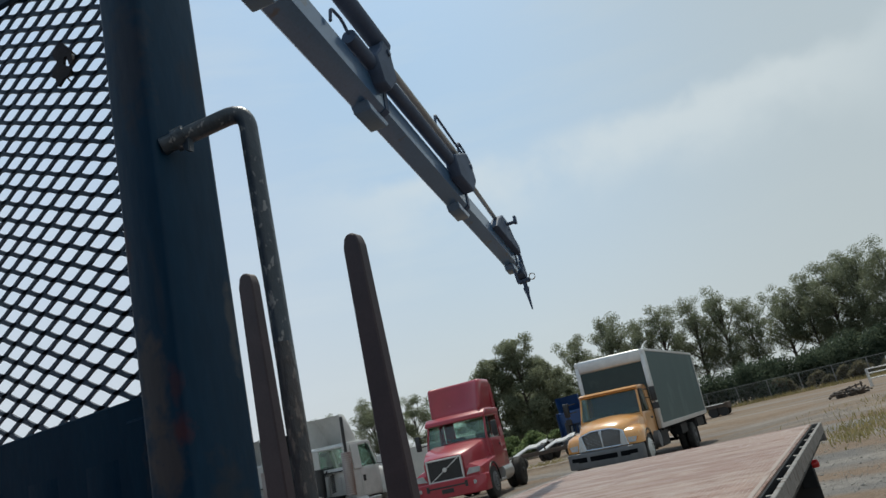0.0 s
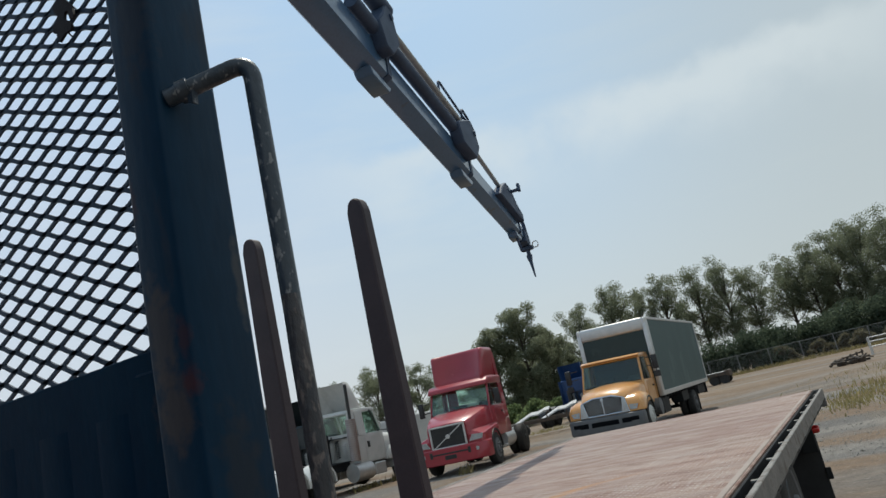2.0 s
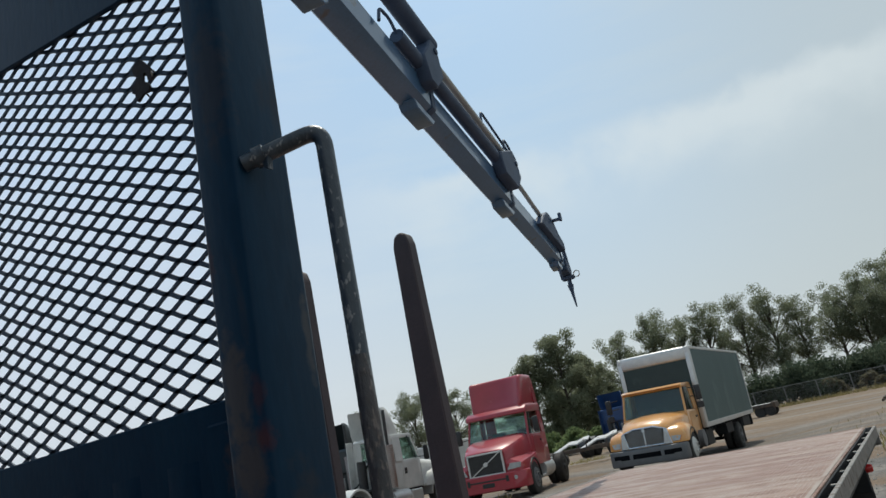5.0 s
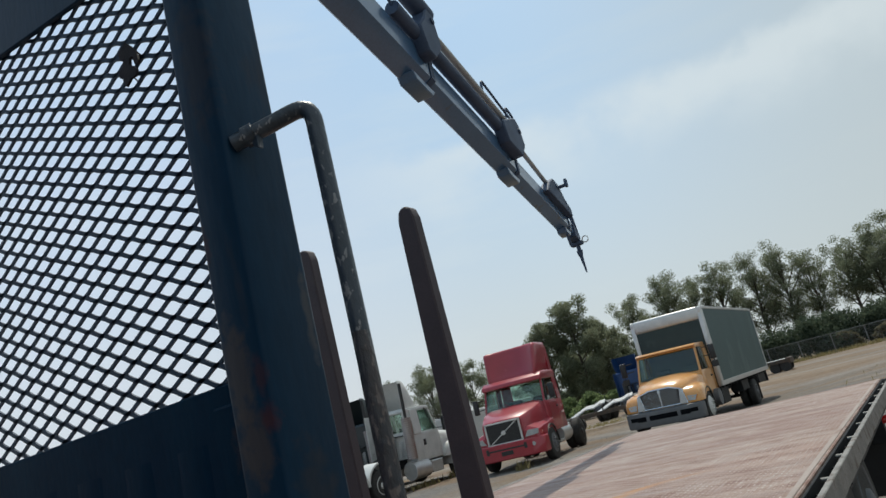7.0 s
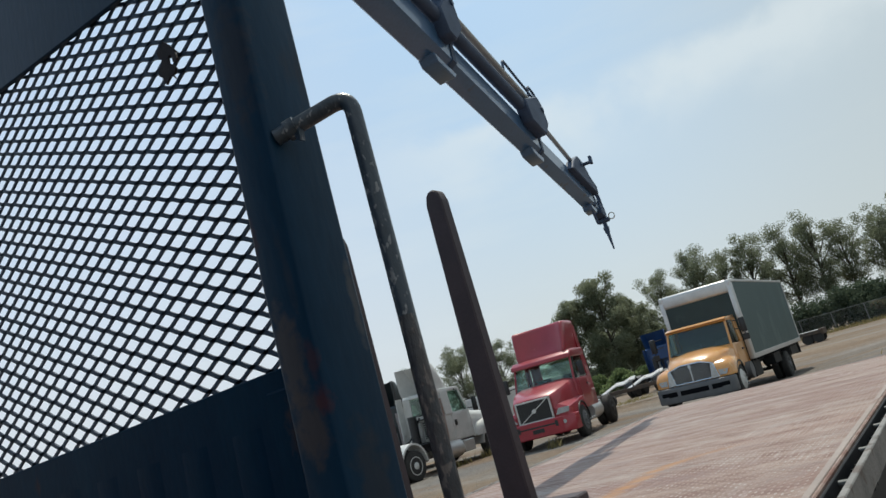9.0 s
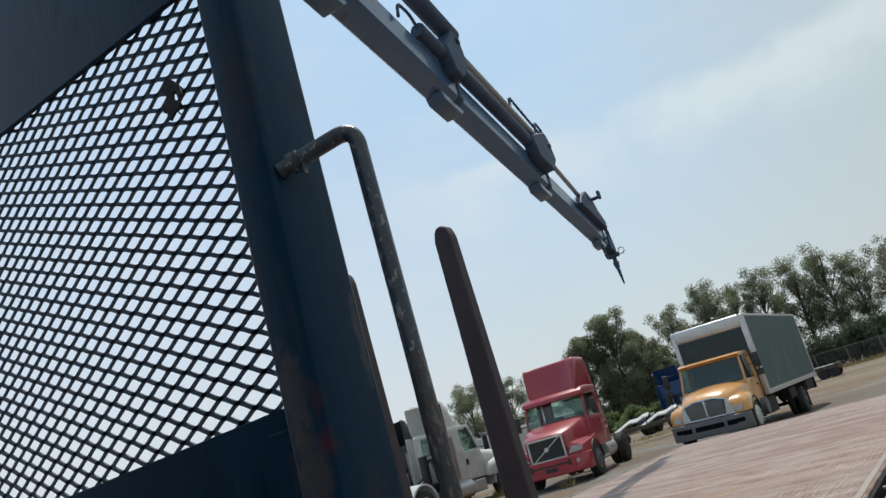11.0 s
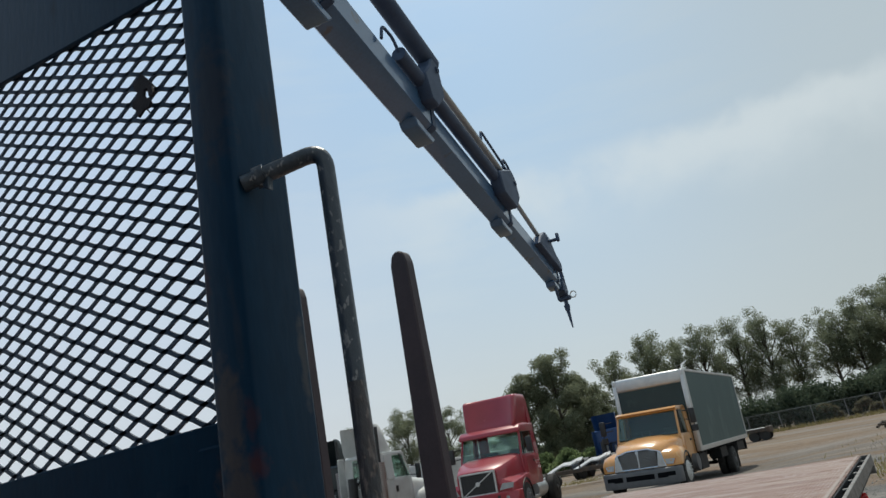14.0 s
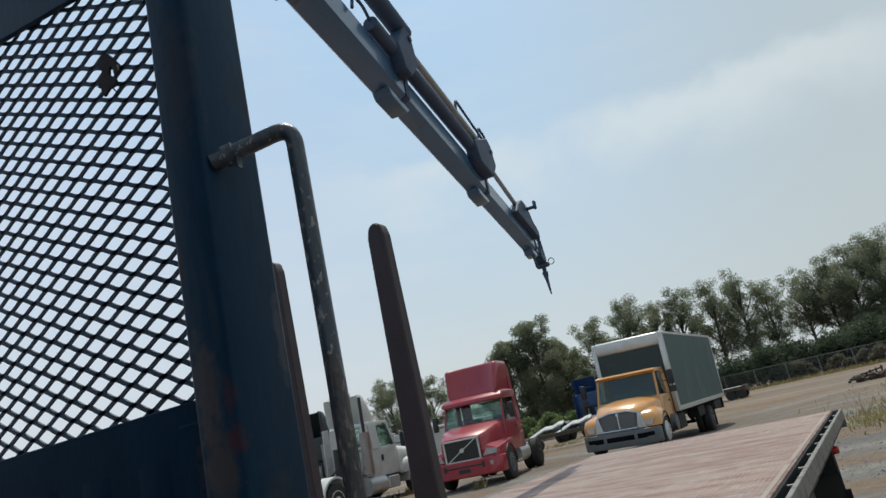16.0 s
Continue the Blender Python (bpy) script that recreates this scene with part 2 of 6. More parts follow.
CLEAR_LAMP = material("lamp_glass", (0.34, 0.35, 0.36), (0.40, 0.41, 0.42), 0.2, 0, 6, 40, 0)
AMBER = material("amber_lamp", (0.65, 0.22, 0.03), (0.60, 0.2, 0.03), 0.25, 0, 6, 40, 0)
RED_LAMP = material("red_lamp", (0.60, 0.02, 0.03), (0.5, 0.02, 0.02), 0.25, 0, 6, 40, 0)
TRUNK = material("tree_bark", (0.06, 0.05, 0.042), (0.10, 0.085, 0.07), 0.9, 0, 3, 20, 0.4)
FENCE_STEEL = material("galvanised_steel", (0.17, 0.175, 0.175), (0.22, 0.225, 0.225), 0.6, 0.2, 6, 50, 0.05)


def leaf_material(name, a, b):
    m = bpy.data.materials.new(name)
    m.use_nodes = True
    n, l = m.node_tree.nodes, m.node_tree.links
    p = n["Principled BSDF"]
    geo = n.new("ShaderNodeNewGeometry")
    mx = n.new("ShaderNodeMixRGB")
    mx.inputs["Color1"].default_value, mx.inputs["Color2"].default_value = (*a, 1), (*b, 1)
    l.new(geo.outputs["Random Per Island"], mx.inputs["Fac"])
    l.new(mx.outputs["Color"], p.inputs["Base Color"])
    p.inputs["Roughness"].default_value = 0.75
    p.inputs["Specular IOR Level"].default_value = 0.1
    tr = n.new("ShaderNodeBsdfTranslucent")
    l.new(mx.outputs["Color"], tr.inputs["Color"])
    ms = n.new("ShaderNodeMixShader")
    ms.inputs["Fac"].default_value = 0.6
    l.new(p.outputs["BSDF"], ms.inputs[1])
    l.new(tr.outputs["BSDF"], ms.inputs[2])
    l.new(ms.outputs["Shader"], n["Material Output"].inputs["Surface"])
    return m


LEAF = leaf_material("poplar_leaves", (0.158, 0.180, 0.122), (0.238, 0.258, 0.172))
RAG = material("dirty_brown_cloth", (0.020, 0.018, 0.022), (0.034, 0.028, 0.032), 0.9, 0, 40, 300, 0.2)
BUSH_LEAF = leaf_material("bush_leaves", (0.060, 0.088, 0.064), (0.120, 0.148, 0.098))
FRESH_LEAF = leaf_material("fresh_bush_leaves", (0.105, 0.150, 0.070), (0.20, 0.25, 0.115))
DRY_LEAF = leaf_material("dry_scrub_leaves", (0.115, 0.108, 0.072), (0.19, 0.175, 0.115))
BLACK_PAINT = material("black_truck_paint", (0.012, 0.020, 0.024), (0.018, 0.026, 0.030), 0.4, 0, 2, 40, 0.02)
SCRAP = material("rusty_scrap_steel", (0.05, 0.045, 0.042), (0.10, 0.07, 0.05), 0.8, 0, 5, 40, 0.3)
WHITE_STEEL = material("white_painted_steel", (0.48, 0.49, 0.49), (0.58, 0.57, 0.56), 0.5, 0, 5, 40, 0.1, (0.25, 0.20, 0.17), 0.60, 6)
TRAILER_WHITE = material("trailer_dull_white", (0.42, 0.43, 0.43), (0.50, 0.50, 0.49), 0.5, 0, 2, 30, 0.05)
WEED = leaf_material("dry_weeds", (0.20, 0.18, 0.075), (0.30, 0.25, 0.14))


def deck_material():
    """Tread plate: rows of worn raised dashes along the bed, brown and pale streaks across it, one orange rust run."""
    m = bpy.data.materials.new("deck_worn_plate")
    m.use_nodes = True
    n, l = m.node_tree.nodes, m.node_tree.links
    p = n["Principled BSDF"]
    co = n.new("ShaderNodeTexCoord")
    sep = n.new("ShaderNodeSeparateXYZ")
    l.new(co.outputs["Object"], sep.inputs["Vector"])

    def math_node(op, a, b=0.0, clamp=False):
        x = n.new("ShaderNodeMath")
        x.operation, x.use_clamp = op, clamp
        for k, v in enumerate((a, b)):
            if hasattr(v, "links"):
                l.new(v, x.inputs[k])
            else:
                x.inputs[k].default_value = v
        return x.outputs[0]

    def noise_at(scale, stretch, detail=5.0):
        mp = n.new("ShaderNodeMapping")
        mp.inputs["Scale"].default_value = stretch
        l.new(co.outputs["Object"], mp.inputs["Vector"])
        t = n.new("ShaderNodeTexNoise")
        t.inputs["Scale"].default_value, t.inputs["Detail"].default_value = scale, detail
        l.new(mp.outputs["Vector"], t.inputs["Vector"])
        return t.outputs["Fac"]

    def span(v, lo, hi):
        r = n.new("ShaderNodeMapRange")
        r.inputs["From Min"].default_value, r.inputs["From Max"].default_value = lo, hi
        l.new(v, r.inputs["Value"])
        return r.outputs["Result"]

    def mix(f, a, b, kind="MIX"):
        x = n.new("ShaderNodeMixRGB")
        x.blend_type = kind
        for key, v in (("Fac", f), ("Color1", a), ("Color2", b)):
            if hasattr(v, "links"):
                l.new(v, x.inputs[key])
            else:
                x.inputs[key].default_value = v if key == "Fac" else (*v, 1)
        return x.outputs["Color"]

    row = math_node("ADD", math_node("DIVIDE", sep.outputs["X"], 0.024), math_node("MULTIPLY", noise_at(2.2, (1, 1, 1), 3), 1.2))
    fx = math_node("ABSOLUTE", math_node("SUBTRACT", math_node("FRACT", row), 0.5))
    shift = math_node("MULTIPLY", math_node("FLOOR", row), 0.5)
    fy = math_node("ABSOLUTE", math_node("SUBTRACT", math_node("FRACT", math_node("ADD", math_node("ADD", math_node("DIVIDE", sep.outputs["Y"], 0.046), shift), math_node("MULTIPLY", noise_at(9, (1, 1, 1), 3), 1.6))), 0.5))
    dash = math_node("MULTIPLY", span(fx, 0.26, 0.12), span(fy, 0.36, 0.24))
    across = noise_at(2.6, (0.28, 2.4, 1))
    broad = noise_at(0.9, (0.5, 1.1, 1))
    fine = noise_at(42, (1, 1, 1))
    blotch = noise_at(7, (0.6, 1.4, 1), 7)
    col = mix(span(across, 0.36, 0.64), DECK_TONES[0], DECK_TONES[1])
    col = mix(math_node("MULTIPLY", span(broad, 0.42, 0.66), 0.6), col, DECK_TONES[2])
    col = mix(math_node("MULTIPLY", span(blotch, 0.52, 0.68), 0.8), col, DECK_TONES[3])
    red = span(noise_at(1.7, (0.34, 2.2, 1), 8), 0.50, 0.60)
    col = mix(math_node("MULTIPLY", red, 0.85), col, DECK_TONES[5])
    seam = span(math_node("ABSOLUTE", math_node("SUBTRACT", math_node("FRACT", math_node("DIVIDE", sep.outputs["Y"], 0.61)), 0.5)), 0.022, 0.008)
    col = mix(math_node("MULTIPLY", seam, 0.45), col, DECK_TONES[3])
    pale = math_node("MULTIPLY", dash, math_node("MULTIPLY", span(noise_at(5, (0.7, 1.5, 1), 6), 0.42, 0.58), span(noise_at(34, (1, 0.7, 1), 3), 0.40, 0.62)))
    col = mix(math_node("MULTIPLY", pale, 0.15), col, DECK_TONES[4])
    scuff = math_node("MULTIPLY", span(noise_at(55, (1, 0.10, 1), 4), 0.52, 0.66), span(noise_at(2.4, (0.8, 1.6, 1), 5), 0.42, 0.62))
    col = mix(math_node("MULTIPLY", scuff, 0.28), col, DECK_TONES[4])
    col = mix(math_node("MULTIPLY", span(noise_at(16, (0.5, 1, 1), 6), 0.54, 0.66), 0.55), col, DECK_TONES[3])
    col = mix(0.45, col, mix(span(fine, 0.25, 0.75), (0.5, 0.5, 0.5), (1, 1, 1)), "MULTIPLY")
    # rust run: a narrow wavering band
    wob = math_node("MULTIPLY", math_node("SUBTRACT", noise_at(3, (1, 1, 1)), 0.5), 0.05)
    turn = math_node("MAXIMUM", math_node("SUBTRACT", sep.outputs["Y"], 3.26), 0.0)
    mid = math_node("ADD", math_node("ADD", math_node("MULTIPLY", math_node("SUBTRACT", sep.outputs["Y"], 2.9), 0.06), -0.955), math_node("MULTIPLY", math_node("MULTIPLY", turn, turn), 2.2))
    off = math_node("ABSOLUTE", math_node("ADD", math_node("SUBTRACT", sep.outputs["X"], mid), wob))
    band = math_node("MULTIPLY", span(off, 0.080, 0.014), math_node("MULTIPLY", span(sep.outputs["Y"], 2.3, 2.7), span(sep.outputs["Y"], 3.66, 3.42)))
    band = math_node("MULTIPLY", band, span(blotch, 0.30, 0.5))
    col = mix(math_node("MULTIPLY", band, 0.95), col, (0.30, 0.132, 0.036))
    l.new(col, p.inputs["Base Color"])
    l.new(math_node("ADD", 0.38, math_node("MULTIPLY", span(blotch, 0.3, 0.7), 0.3)), p.inputs["Roughness"])
    bp = n.new("ShaderNodeBump")
    bp.inputs["Strength"].default_value, bp.inputs["Distance"].default_value = 0.55, 0.003
    l.new(math_node("ADD", dash, math_node("MULTIPLY", fine, 0.25)), bp.inputs["Height"])
    l.new(bp.outputs["Normal"], p.inputs["Normal"])
    return m


DECK_TONES = ((0.216, 0.134, 0.104), (0.322, 0.236, 0.194), (0.232, 0.116, 0.078), (0.140, 0.058, 0.040), (0.54, 0.49, 0.47), (0.158, 0.062, 0.042))
DECK = deck_material()


def ground_material():
    """Packed gravel: stones at several sizes, worn pale wheel tracks, tan dry grass further out."""
    m = bpy.data.materials.new("gravel_ground")
    m.use_nodes = True
    n, l = m.node_tree.nodes, m.node_tree.links
    p = n["Principled BSDF"]
    co = n.new("ShaderNodeTexCoord")

    def noise_at(scale, stretch=(1, 1, 1), detail=5.0):
        mp = n.new("ShaderNodeMapping")
        mp.inputs["Scale"].default_value = stretch
        l.new(co.outputs["Object"], mp.inputs["Vector"])
        t = n.new("ShaderNodeTexNoise")
        t.inputs["Scale"].default_value, t.inputs["Detail"].default_value = scale, detail
        l.new(mp.outputs["Vector"], t.inputs["Vector"])
        return t.outputs["Fac"]

    def span(v, lo, hi, a=0.0, b=1.0):
        r = n.new("ShaderNodeMapRange")
        r.inputs["From Min"].default_value, r.inputs["From Max"].default_value = lo, hi
        r.inputs["To Min"].default_value, r.inputs["To Max"].default_value = a, b
        l.new(v, r.inputs["Value"])
        return r.outputs["Result"]

    def mix(f, a, b, kind="MIX"):
        x = n.new("ShaderNodeMixRGB")
        x.blend_type = kind
        for key, v in (("Fac", f), ("Color1", a), ("Color2", b)):
            if hasattr(v, "links"):
                l.new(v, x.inputs[key])
            else:
                x.inputs[key].default_value = v if key == "Fac" else (*v, 1)
        return x.outputs["Color"]

    stones = noise_at(26, detail=6)
    col = mix(span(noise_at(0.35), 0.35, 0.65), (0.106, 0.100, 0.095), (0.146, 0.138, 0.131))
    col = mix(span(noise_at(0.22, (1.0, 0.22, 1)), 0.50, 0.66, 0, 0.55), col, (0.205, 0.155, 0.100))
    col = mix(span(noise_at(0.10, (1.4, 0.5, 1)), 0.52, 0.62, 0, 0.8), col, (0.190, 0.135, 0.072))
    far = n.new("ShaderNodeSeparateXYZ")
    l.new(co.outputs["Object"], far.inputs["Vector"])
    dry = n.new("ShaderNodeMath")
    dry.operation = "MULTIPLY"
    l.new(span(far.outputs["Y"], 24, 46), dry.inputs[0])
    l.new(span(noise_at(0.13, (0.5, 1.2, 1)), 0.30, 0.55, 0.2, 0.85), dry.inputs[1])
    col = mix(dry.outputs[0], col, (0.212, 0.152, 0.104))
    col = mix(span(noise_at(0.28, (0.30, 1.3, 1), 7), 0.45, 0.56, 0, 0.85), col, (0.160, 0.104, 0.062))
    col = mix(span(noise_at(0.20, (0.35, 1.6, 1), 6), 0.50, 0.60, 0, 0.7), col, (0.215, 0.196, 0.176))
    col = mix(span(noise_at(0.6, (0.6, 0.25, 1)), 0.58, 0.72, 0, 0.6), col, (0.125, 0.110, 0.090))
    col = mix(0.6, col, mix(span(stones, 0.3, 0.7), (0.45, 0.45, 0.45), (1.15, 1.15, 1.15)), "MULTIPLY")
    col = mix(0.45, col, mix(span(noise_at(4.5, detail=8), 0.36, 0.64), (0.55, 0.54, 0.53), (1.2, 1.2, 1.2)), "MULTIPLY")
    col = mix(span(noise_at(14, detail=4), 0.60, 0.68, 0, 0.45), col, (0.22, 0.205, 0.185))
    l.new(col, p.inputs["Base Color"])
    p.inputs["Roughness"].default_value = 0.95
    bp = n.new("ShaderNodeBump")
    bp.inputs["Strength"].default_value, bp.inputs["Distance"].default_value = 0.7, 0.03
    l.new(stones, bp.inputs["Height"])
    l.new(bp.outputs["Normal"], p.inputs["Normal"])
    return m


GROUND = ground_material()


def pane_material():
    """Tinted see-through vehicle glass with a clear gloss."""
    m = bpy.data.materials.new("tinted_pane")
    m.use_nodes = True
    n, l = m.node_tree.nodes, m.node_tree.links
    n.remove(n["Principled BSDF"])
    tr, gl, ms, lw = n.new("ShaderNodeBsdfTransparent"), n.new("ShaderNodeBsdfGlossy"), n.new("ShaderNodeMixShader"), n.new("ShaderNodeLayerWeight")
    tr.inputs["Color"].default_value = (0.78, 0.87, 0.83, 1)
    gl.inputs["Roughness"].default_value = 0.04
    lw.inputs["Blend"].default_value = 0.5
    pw, ad = n.new("ShaderNodeMath"), n.new("ShaderNodeMath")
    pw.operation, pw.inputs[1].default_value = "POWER", 5.0
    ad.operation, ad.inputs[1].default_value, ad.inputs[2].default_value = "MULTIPLY_ADD", 0.90, 0.05
    l.new(lw.outputs["Facing"], pw.inputs[0])
    l.new(pw.outputs[0], ad.inputs[0])
    l.new(ad.outputs[0], ms.inputs["Fac"])
    l.new(tr.outputs["BSDF"], ms.inputs[1])
    l.new(gl.outputs["BSDF"], ms.inputs[2])
    l.new(ms.outputs["Shader"], n["Material Output"].inputs["Surface"])
    return m


STONE = material("gravel_stone", (0.20, 0.19, 0.175), (0.30, 0.285, 0.26), 0.9, 0, 6, 40, 0.2)
PANE = pane_material()
# near-black tone that paints the shade inside the bumper openings
SLOT_SHADE = material("slot_shade", (0.004, 0.005, 0.007), (0.007, 0.008, 0.010), 0.9, 0, 6, 60, 0.05)
SLOT_SHADE.node_tree.nodes["Principled BSDF"].inputs["Specular IOR Level"].default_value = 0.05
# box green again, darkened to carry the shade on the box's front
FRONT_SHADED = material("front_panel_shaded_green", (0.010, 0.028, 0.031), (0.016, 0.037, 0.040), 0.45, 0, 1.2, 40, 0.05, (0.022, 0.044, 0.045), 0.60, 2.5)
CABIN = material("cabin_trim_grey", (0.060, 0.066, 0.070), (0.085, 0.090, 0.094), 0.8, 0, 4, 60, 0.1)


# ---- mesh helpers ----
def thing(name, label, category, group="", at=(0, 0, 0), turn=0.0, lean=0.0):
    ob = new(name)
    ob.empty_display_size = 0.1
    ob.matrix_basis = pose(*at, 0, lean, turn)
    return tagged(ob, label, category, group)


def part(name, bm, mat, parent=None, label="", smooth=False):
    me = bpy.data.meshes.new(name)
    bmesh.ops.recalc_face_normals(bm, faces=bm.faces)
    for f in bm.faces:
        f.smooth = True
    bm.to_mesh(me)
    bm.free()
    me.set_sharp_from_angle(angle=radians(70 if smooth else 34))
    me.materials.append(mat)
    ob = new(name, me)
    ob.parent = parent
    if label:
        ob["label"] = label
    return ob


def box(x0, x1, y0, y1, z0, z1, bevel=0.0, bm=None, seg=1):
    bm2 = bmesh.new()
    m = Matrix.LocRotScale(((x0 + x1) / 2, (y0 + y1) / 2, (z0 + z1) / 2), None, (abs(x1 - x0), abs(y1 - y0), abs(z1 - z0)))
    bmesh.ops.create_cube(bm2, size=1, matrix=m)
    if bevel:
        bmesh.ops.bevel(bm2, geom=list(bm2.edges), offset=bevel, segments=seg, affect="EDGES", profile=0.5)
    return join(bm, bm2)


def join(bm, bm2):
    if bm is None:
        return bm2
    me = bpy.data.meshes.new("tmp")
    bm2.to_mesh(me)
    bm2.free()
    bm.from_mesh(me)
    bpy.data.meshes.remove(me)
    return bm


def prism(points, axis, a, b, bevel=0.0, bm=None, seg=1):
    """A polygon swept along an axis from a to b. Points are the two other coordinates, in the order x, y, z."""
    bm2 = bmesh.new()
    rings = []
    for v in (a, b):
        ring = []
        for p, q in points:
            c = [p, q]
            c.insert("xyz".index(axis), v)
            ring.append(bm2.verts.new(c))
        rings.append(ring)
    n = len(points)
    bm2.faces.new(rings[0])
    bm2.faces.new(rings[1])
    for i in range(n):
        bm2.faces.new((rings[0][i], rings[0][(i + 1) % n], rings[1][(i + 1) % n], rings[1][i]))
    bmesh.ops.recalc_face_normals(bm2, faces=bm2.faces)
    if bevel:
        bmesh.ops.bevel(bm2, geom=list(bm2.edges), offset=bevel, segments=seg, affect="EDGES", profile=0.5)
    return join(bm, bm2)


def loft(rings, bm=None, closed=True):
    """Skins a row of rings of points, with end caps."""
    bm2 = bmesh.new()
    vs = [[bm2.verts.new(p) for p in r] for r in rings]
    n = len(vs[0])
    for r0, r1 in zip(vs, vs[1:]):
        for i in range(n if closed else n - 1):
            bm2.faces.new((r0[i], r0[(i + 1) % n], r1[(i + 1) % n], r1[i]))
    bm2.faces.new(vs[0])
    bm2.faces.new(vs[-1])
    return join(bm, bm2)


def tube(path, r, n=10, bm=None, r1=None):
    """A round bar along a path of points."""
    pts = [Vector(p) for p in path]
    rings = []
    ref = None
    for i, p in enumerate(pts):
        d = (pts[min(i + 1, len(pts) - 1)] - pts[max(i - 1, 0)]).normalized()
        if ref is None:
            ref = Vector((0, 0, 1)) if abs(d.z) < 0.9 else Vector((1, 0, 0))
        u = d.cross(ref).normalized()
        v = u.cross(d).normalized()
        ref = v
        rr = r if r1 is None else r + (r1 - r) * i / (len(pts) - 1)
        rings.append([p + u * (rr * math.cos(k * 2 * math.pi / n)) + v * (rr * math.sin(k * 2 * math.pi / n)) for k in range(n)])
    return loft(rings, bm)


def bend(points, r, n=6):
    """The path through points with its corners rounded to radius r."""
    pts = [Vector(p) for p in points]
    out = [pts[0]]
    for a, b, c in zip(pts, pts[1:], pts[2:]):
        p, q = b + (a - b).normalized() * r, b + (c - b).normalized() * r
        for k in range(n + 1):
            s = k / n
            out.append(p * (1 - s) ** 2 + b * (2 * s * (1 - s)) + q * s * s)
    return out + [pts[-1]]


def lathe_x(profile, x=0.0, y=0.0, z=0.0, n=28, bm=None):
    """A profile of (x, radius) turned about the x axis."""
    rings = [[(x + px, y + pr * math.cos(k * 2 * math.pi / n), z + pr * math.sin(k * 2 * math.pi / n)) for k in range(n)] for px, pr in profile]
    return loft(rings, bm)


def lathe_z(profile, x=0.0, y=0.0, n=20):
    """A profile of (radius, z) turned about the z axis."""
    return loft([[(x + r * math.cos(k * 2 * math.pi / n), y + r * math.sin(k * 2 * math.pi / n), z) for k in range(n)] for r, z in profile])


def mesh_from(name, verts, faces, mat, parent=None):
    me = bpy.data.meshes.new(name)
    me.from_pydata([tuple(v) for v in verts.tolist()], [], [tuple(f) for f in faces.tolist()])
    me.materials.append(mat)
    ob = new(name, me)
    ob.parent = parent
    return ob


# ---- the yard ----
def ground_z(x, y):
    """The yard dips gently under the back of the box truck."""
    d = math.hypot((x + 6.4) / 6.8, (y - 35.0) / 13.5)
    return -0.33 * (0.5 + 0.5 * math.cos(math.pi * min(1.0, d)))


def ground_sheet():
    xs = [-1500, -700, -300, -140, -70, -40, -25] + [-18 + 0.9 * k for k in range(24)] + [6, 12, 25, 50, 110, 300, 700, 1500]
    ys = [-1500, -500, -120, -30, 0, 12] + [20 + 0.9 * k for k in range(34)] + [55, 70, 90, 120, 200, 400, 800, 1500]
    bm = bmesh.new()
    rows = [[bm.verts.new((x, y, ground_z(x, y))) for x in xs] for y in ys]
    for r0, r1 in zip(rows, rows[1:]):
        for k in range(len(xs) - 1):
            bm.faces.new((r0[k], r0[k + 1], r1[k + 1], r1[k]))
    return tagged(part("ground", bm, GROUND, None, "", True), "grey gravel yard with dry tan grass patches", "ground", kind="structure")


ground_sheet()


def hull_box(x0, x1, y0, y1, z0, z1, r):
    """A body with well rounded edges."""
    return box(x0, x1, y0, y1, z0, z1, r, seg=3)


# ---- the flatbed truck beside the camera ----
DECK_Z, REAR, LEFT = 1.10, 7.52, -2.44
flatbed = thing("flatbed_truck", "flatbed truck with a worn reddish grey steel deck", "flatbed truck", at=(-1.22, 4.0, 0))
BACK = Matrix.Translation((1.22, -4.0, 0))


def bed_part(name, bm, mat, label="", smooth=False, parent=None):
    ob = part(name, bm, mat, parent or flatbed, label, smooth)
    if parent is None:
        ob.matrix_basis = BACK
    return ob


def wheel(parent, x, y, r, side, width=0.26, rim=SILVER, dish=0.05, drop=0.0):
    """A truck wheel with its outer face on the given side (+1: +x)."""
    s, h, c = side, width / 2, 0.045
    prof = [(-h, r * 0.58), (-h, r * 0.9), (-h + c * 0.5, r * 0.975), (-h + c, r), (h - c, r), (h - c * 0.5, r * 0.975), (h, r * 0.9), (h, r * 0.58)]
    tyre = part("tyre", lathe_x([(s * a, b) for a, b in prof], 0, 0, 0, 32), TYRE, parent, smooth=False)
    tyre.location = (x, y, r - drop)
    rp = [(h - 0.005, r * 0.60), (h + 0.008, r * 0.585), (h + 0.004, r * 0.54), (h - dish - 0.02, r * 0.50), (h - dish, r * 0.30), (h - dish + 0.02, r * 0.24), (h + 0.02, r * 0.22), (h + 0.035, r * 0.12), (h + 0.035, 0.01)]
    bm = lathe_x([(s * a, b) for a, b in rp], 0, 0, 0, 28)
    for k in range(10):
        a = k * 2 * math.pi / 10
        lathe_x([(s * (h - dish), 0.016), (s * (h - dish + 0.035), 0.016), (s * (h - dish + 0.036), 0.002)], 0, r * 0.38 * math.cos(a), r * 0.38 * math.sin(a), 6, bm)
    rm = part("rim", bm, rim, tyre, "", True)
    return tyre


deck = bed_part("deck", box(-2.36, -0.082, 0.70, REAR, DECK_Z - 0.045, DECK_Z, 0.004), DECK, "worn reddish grey tread plate")
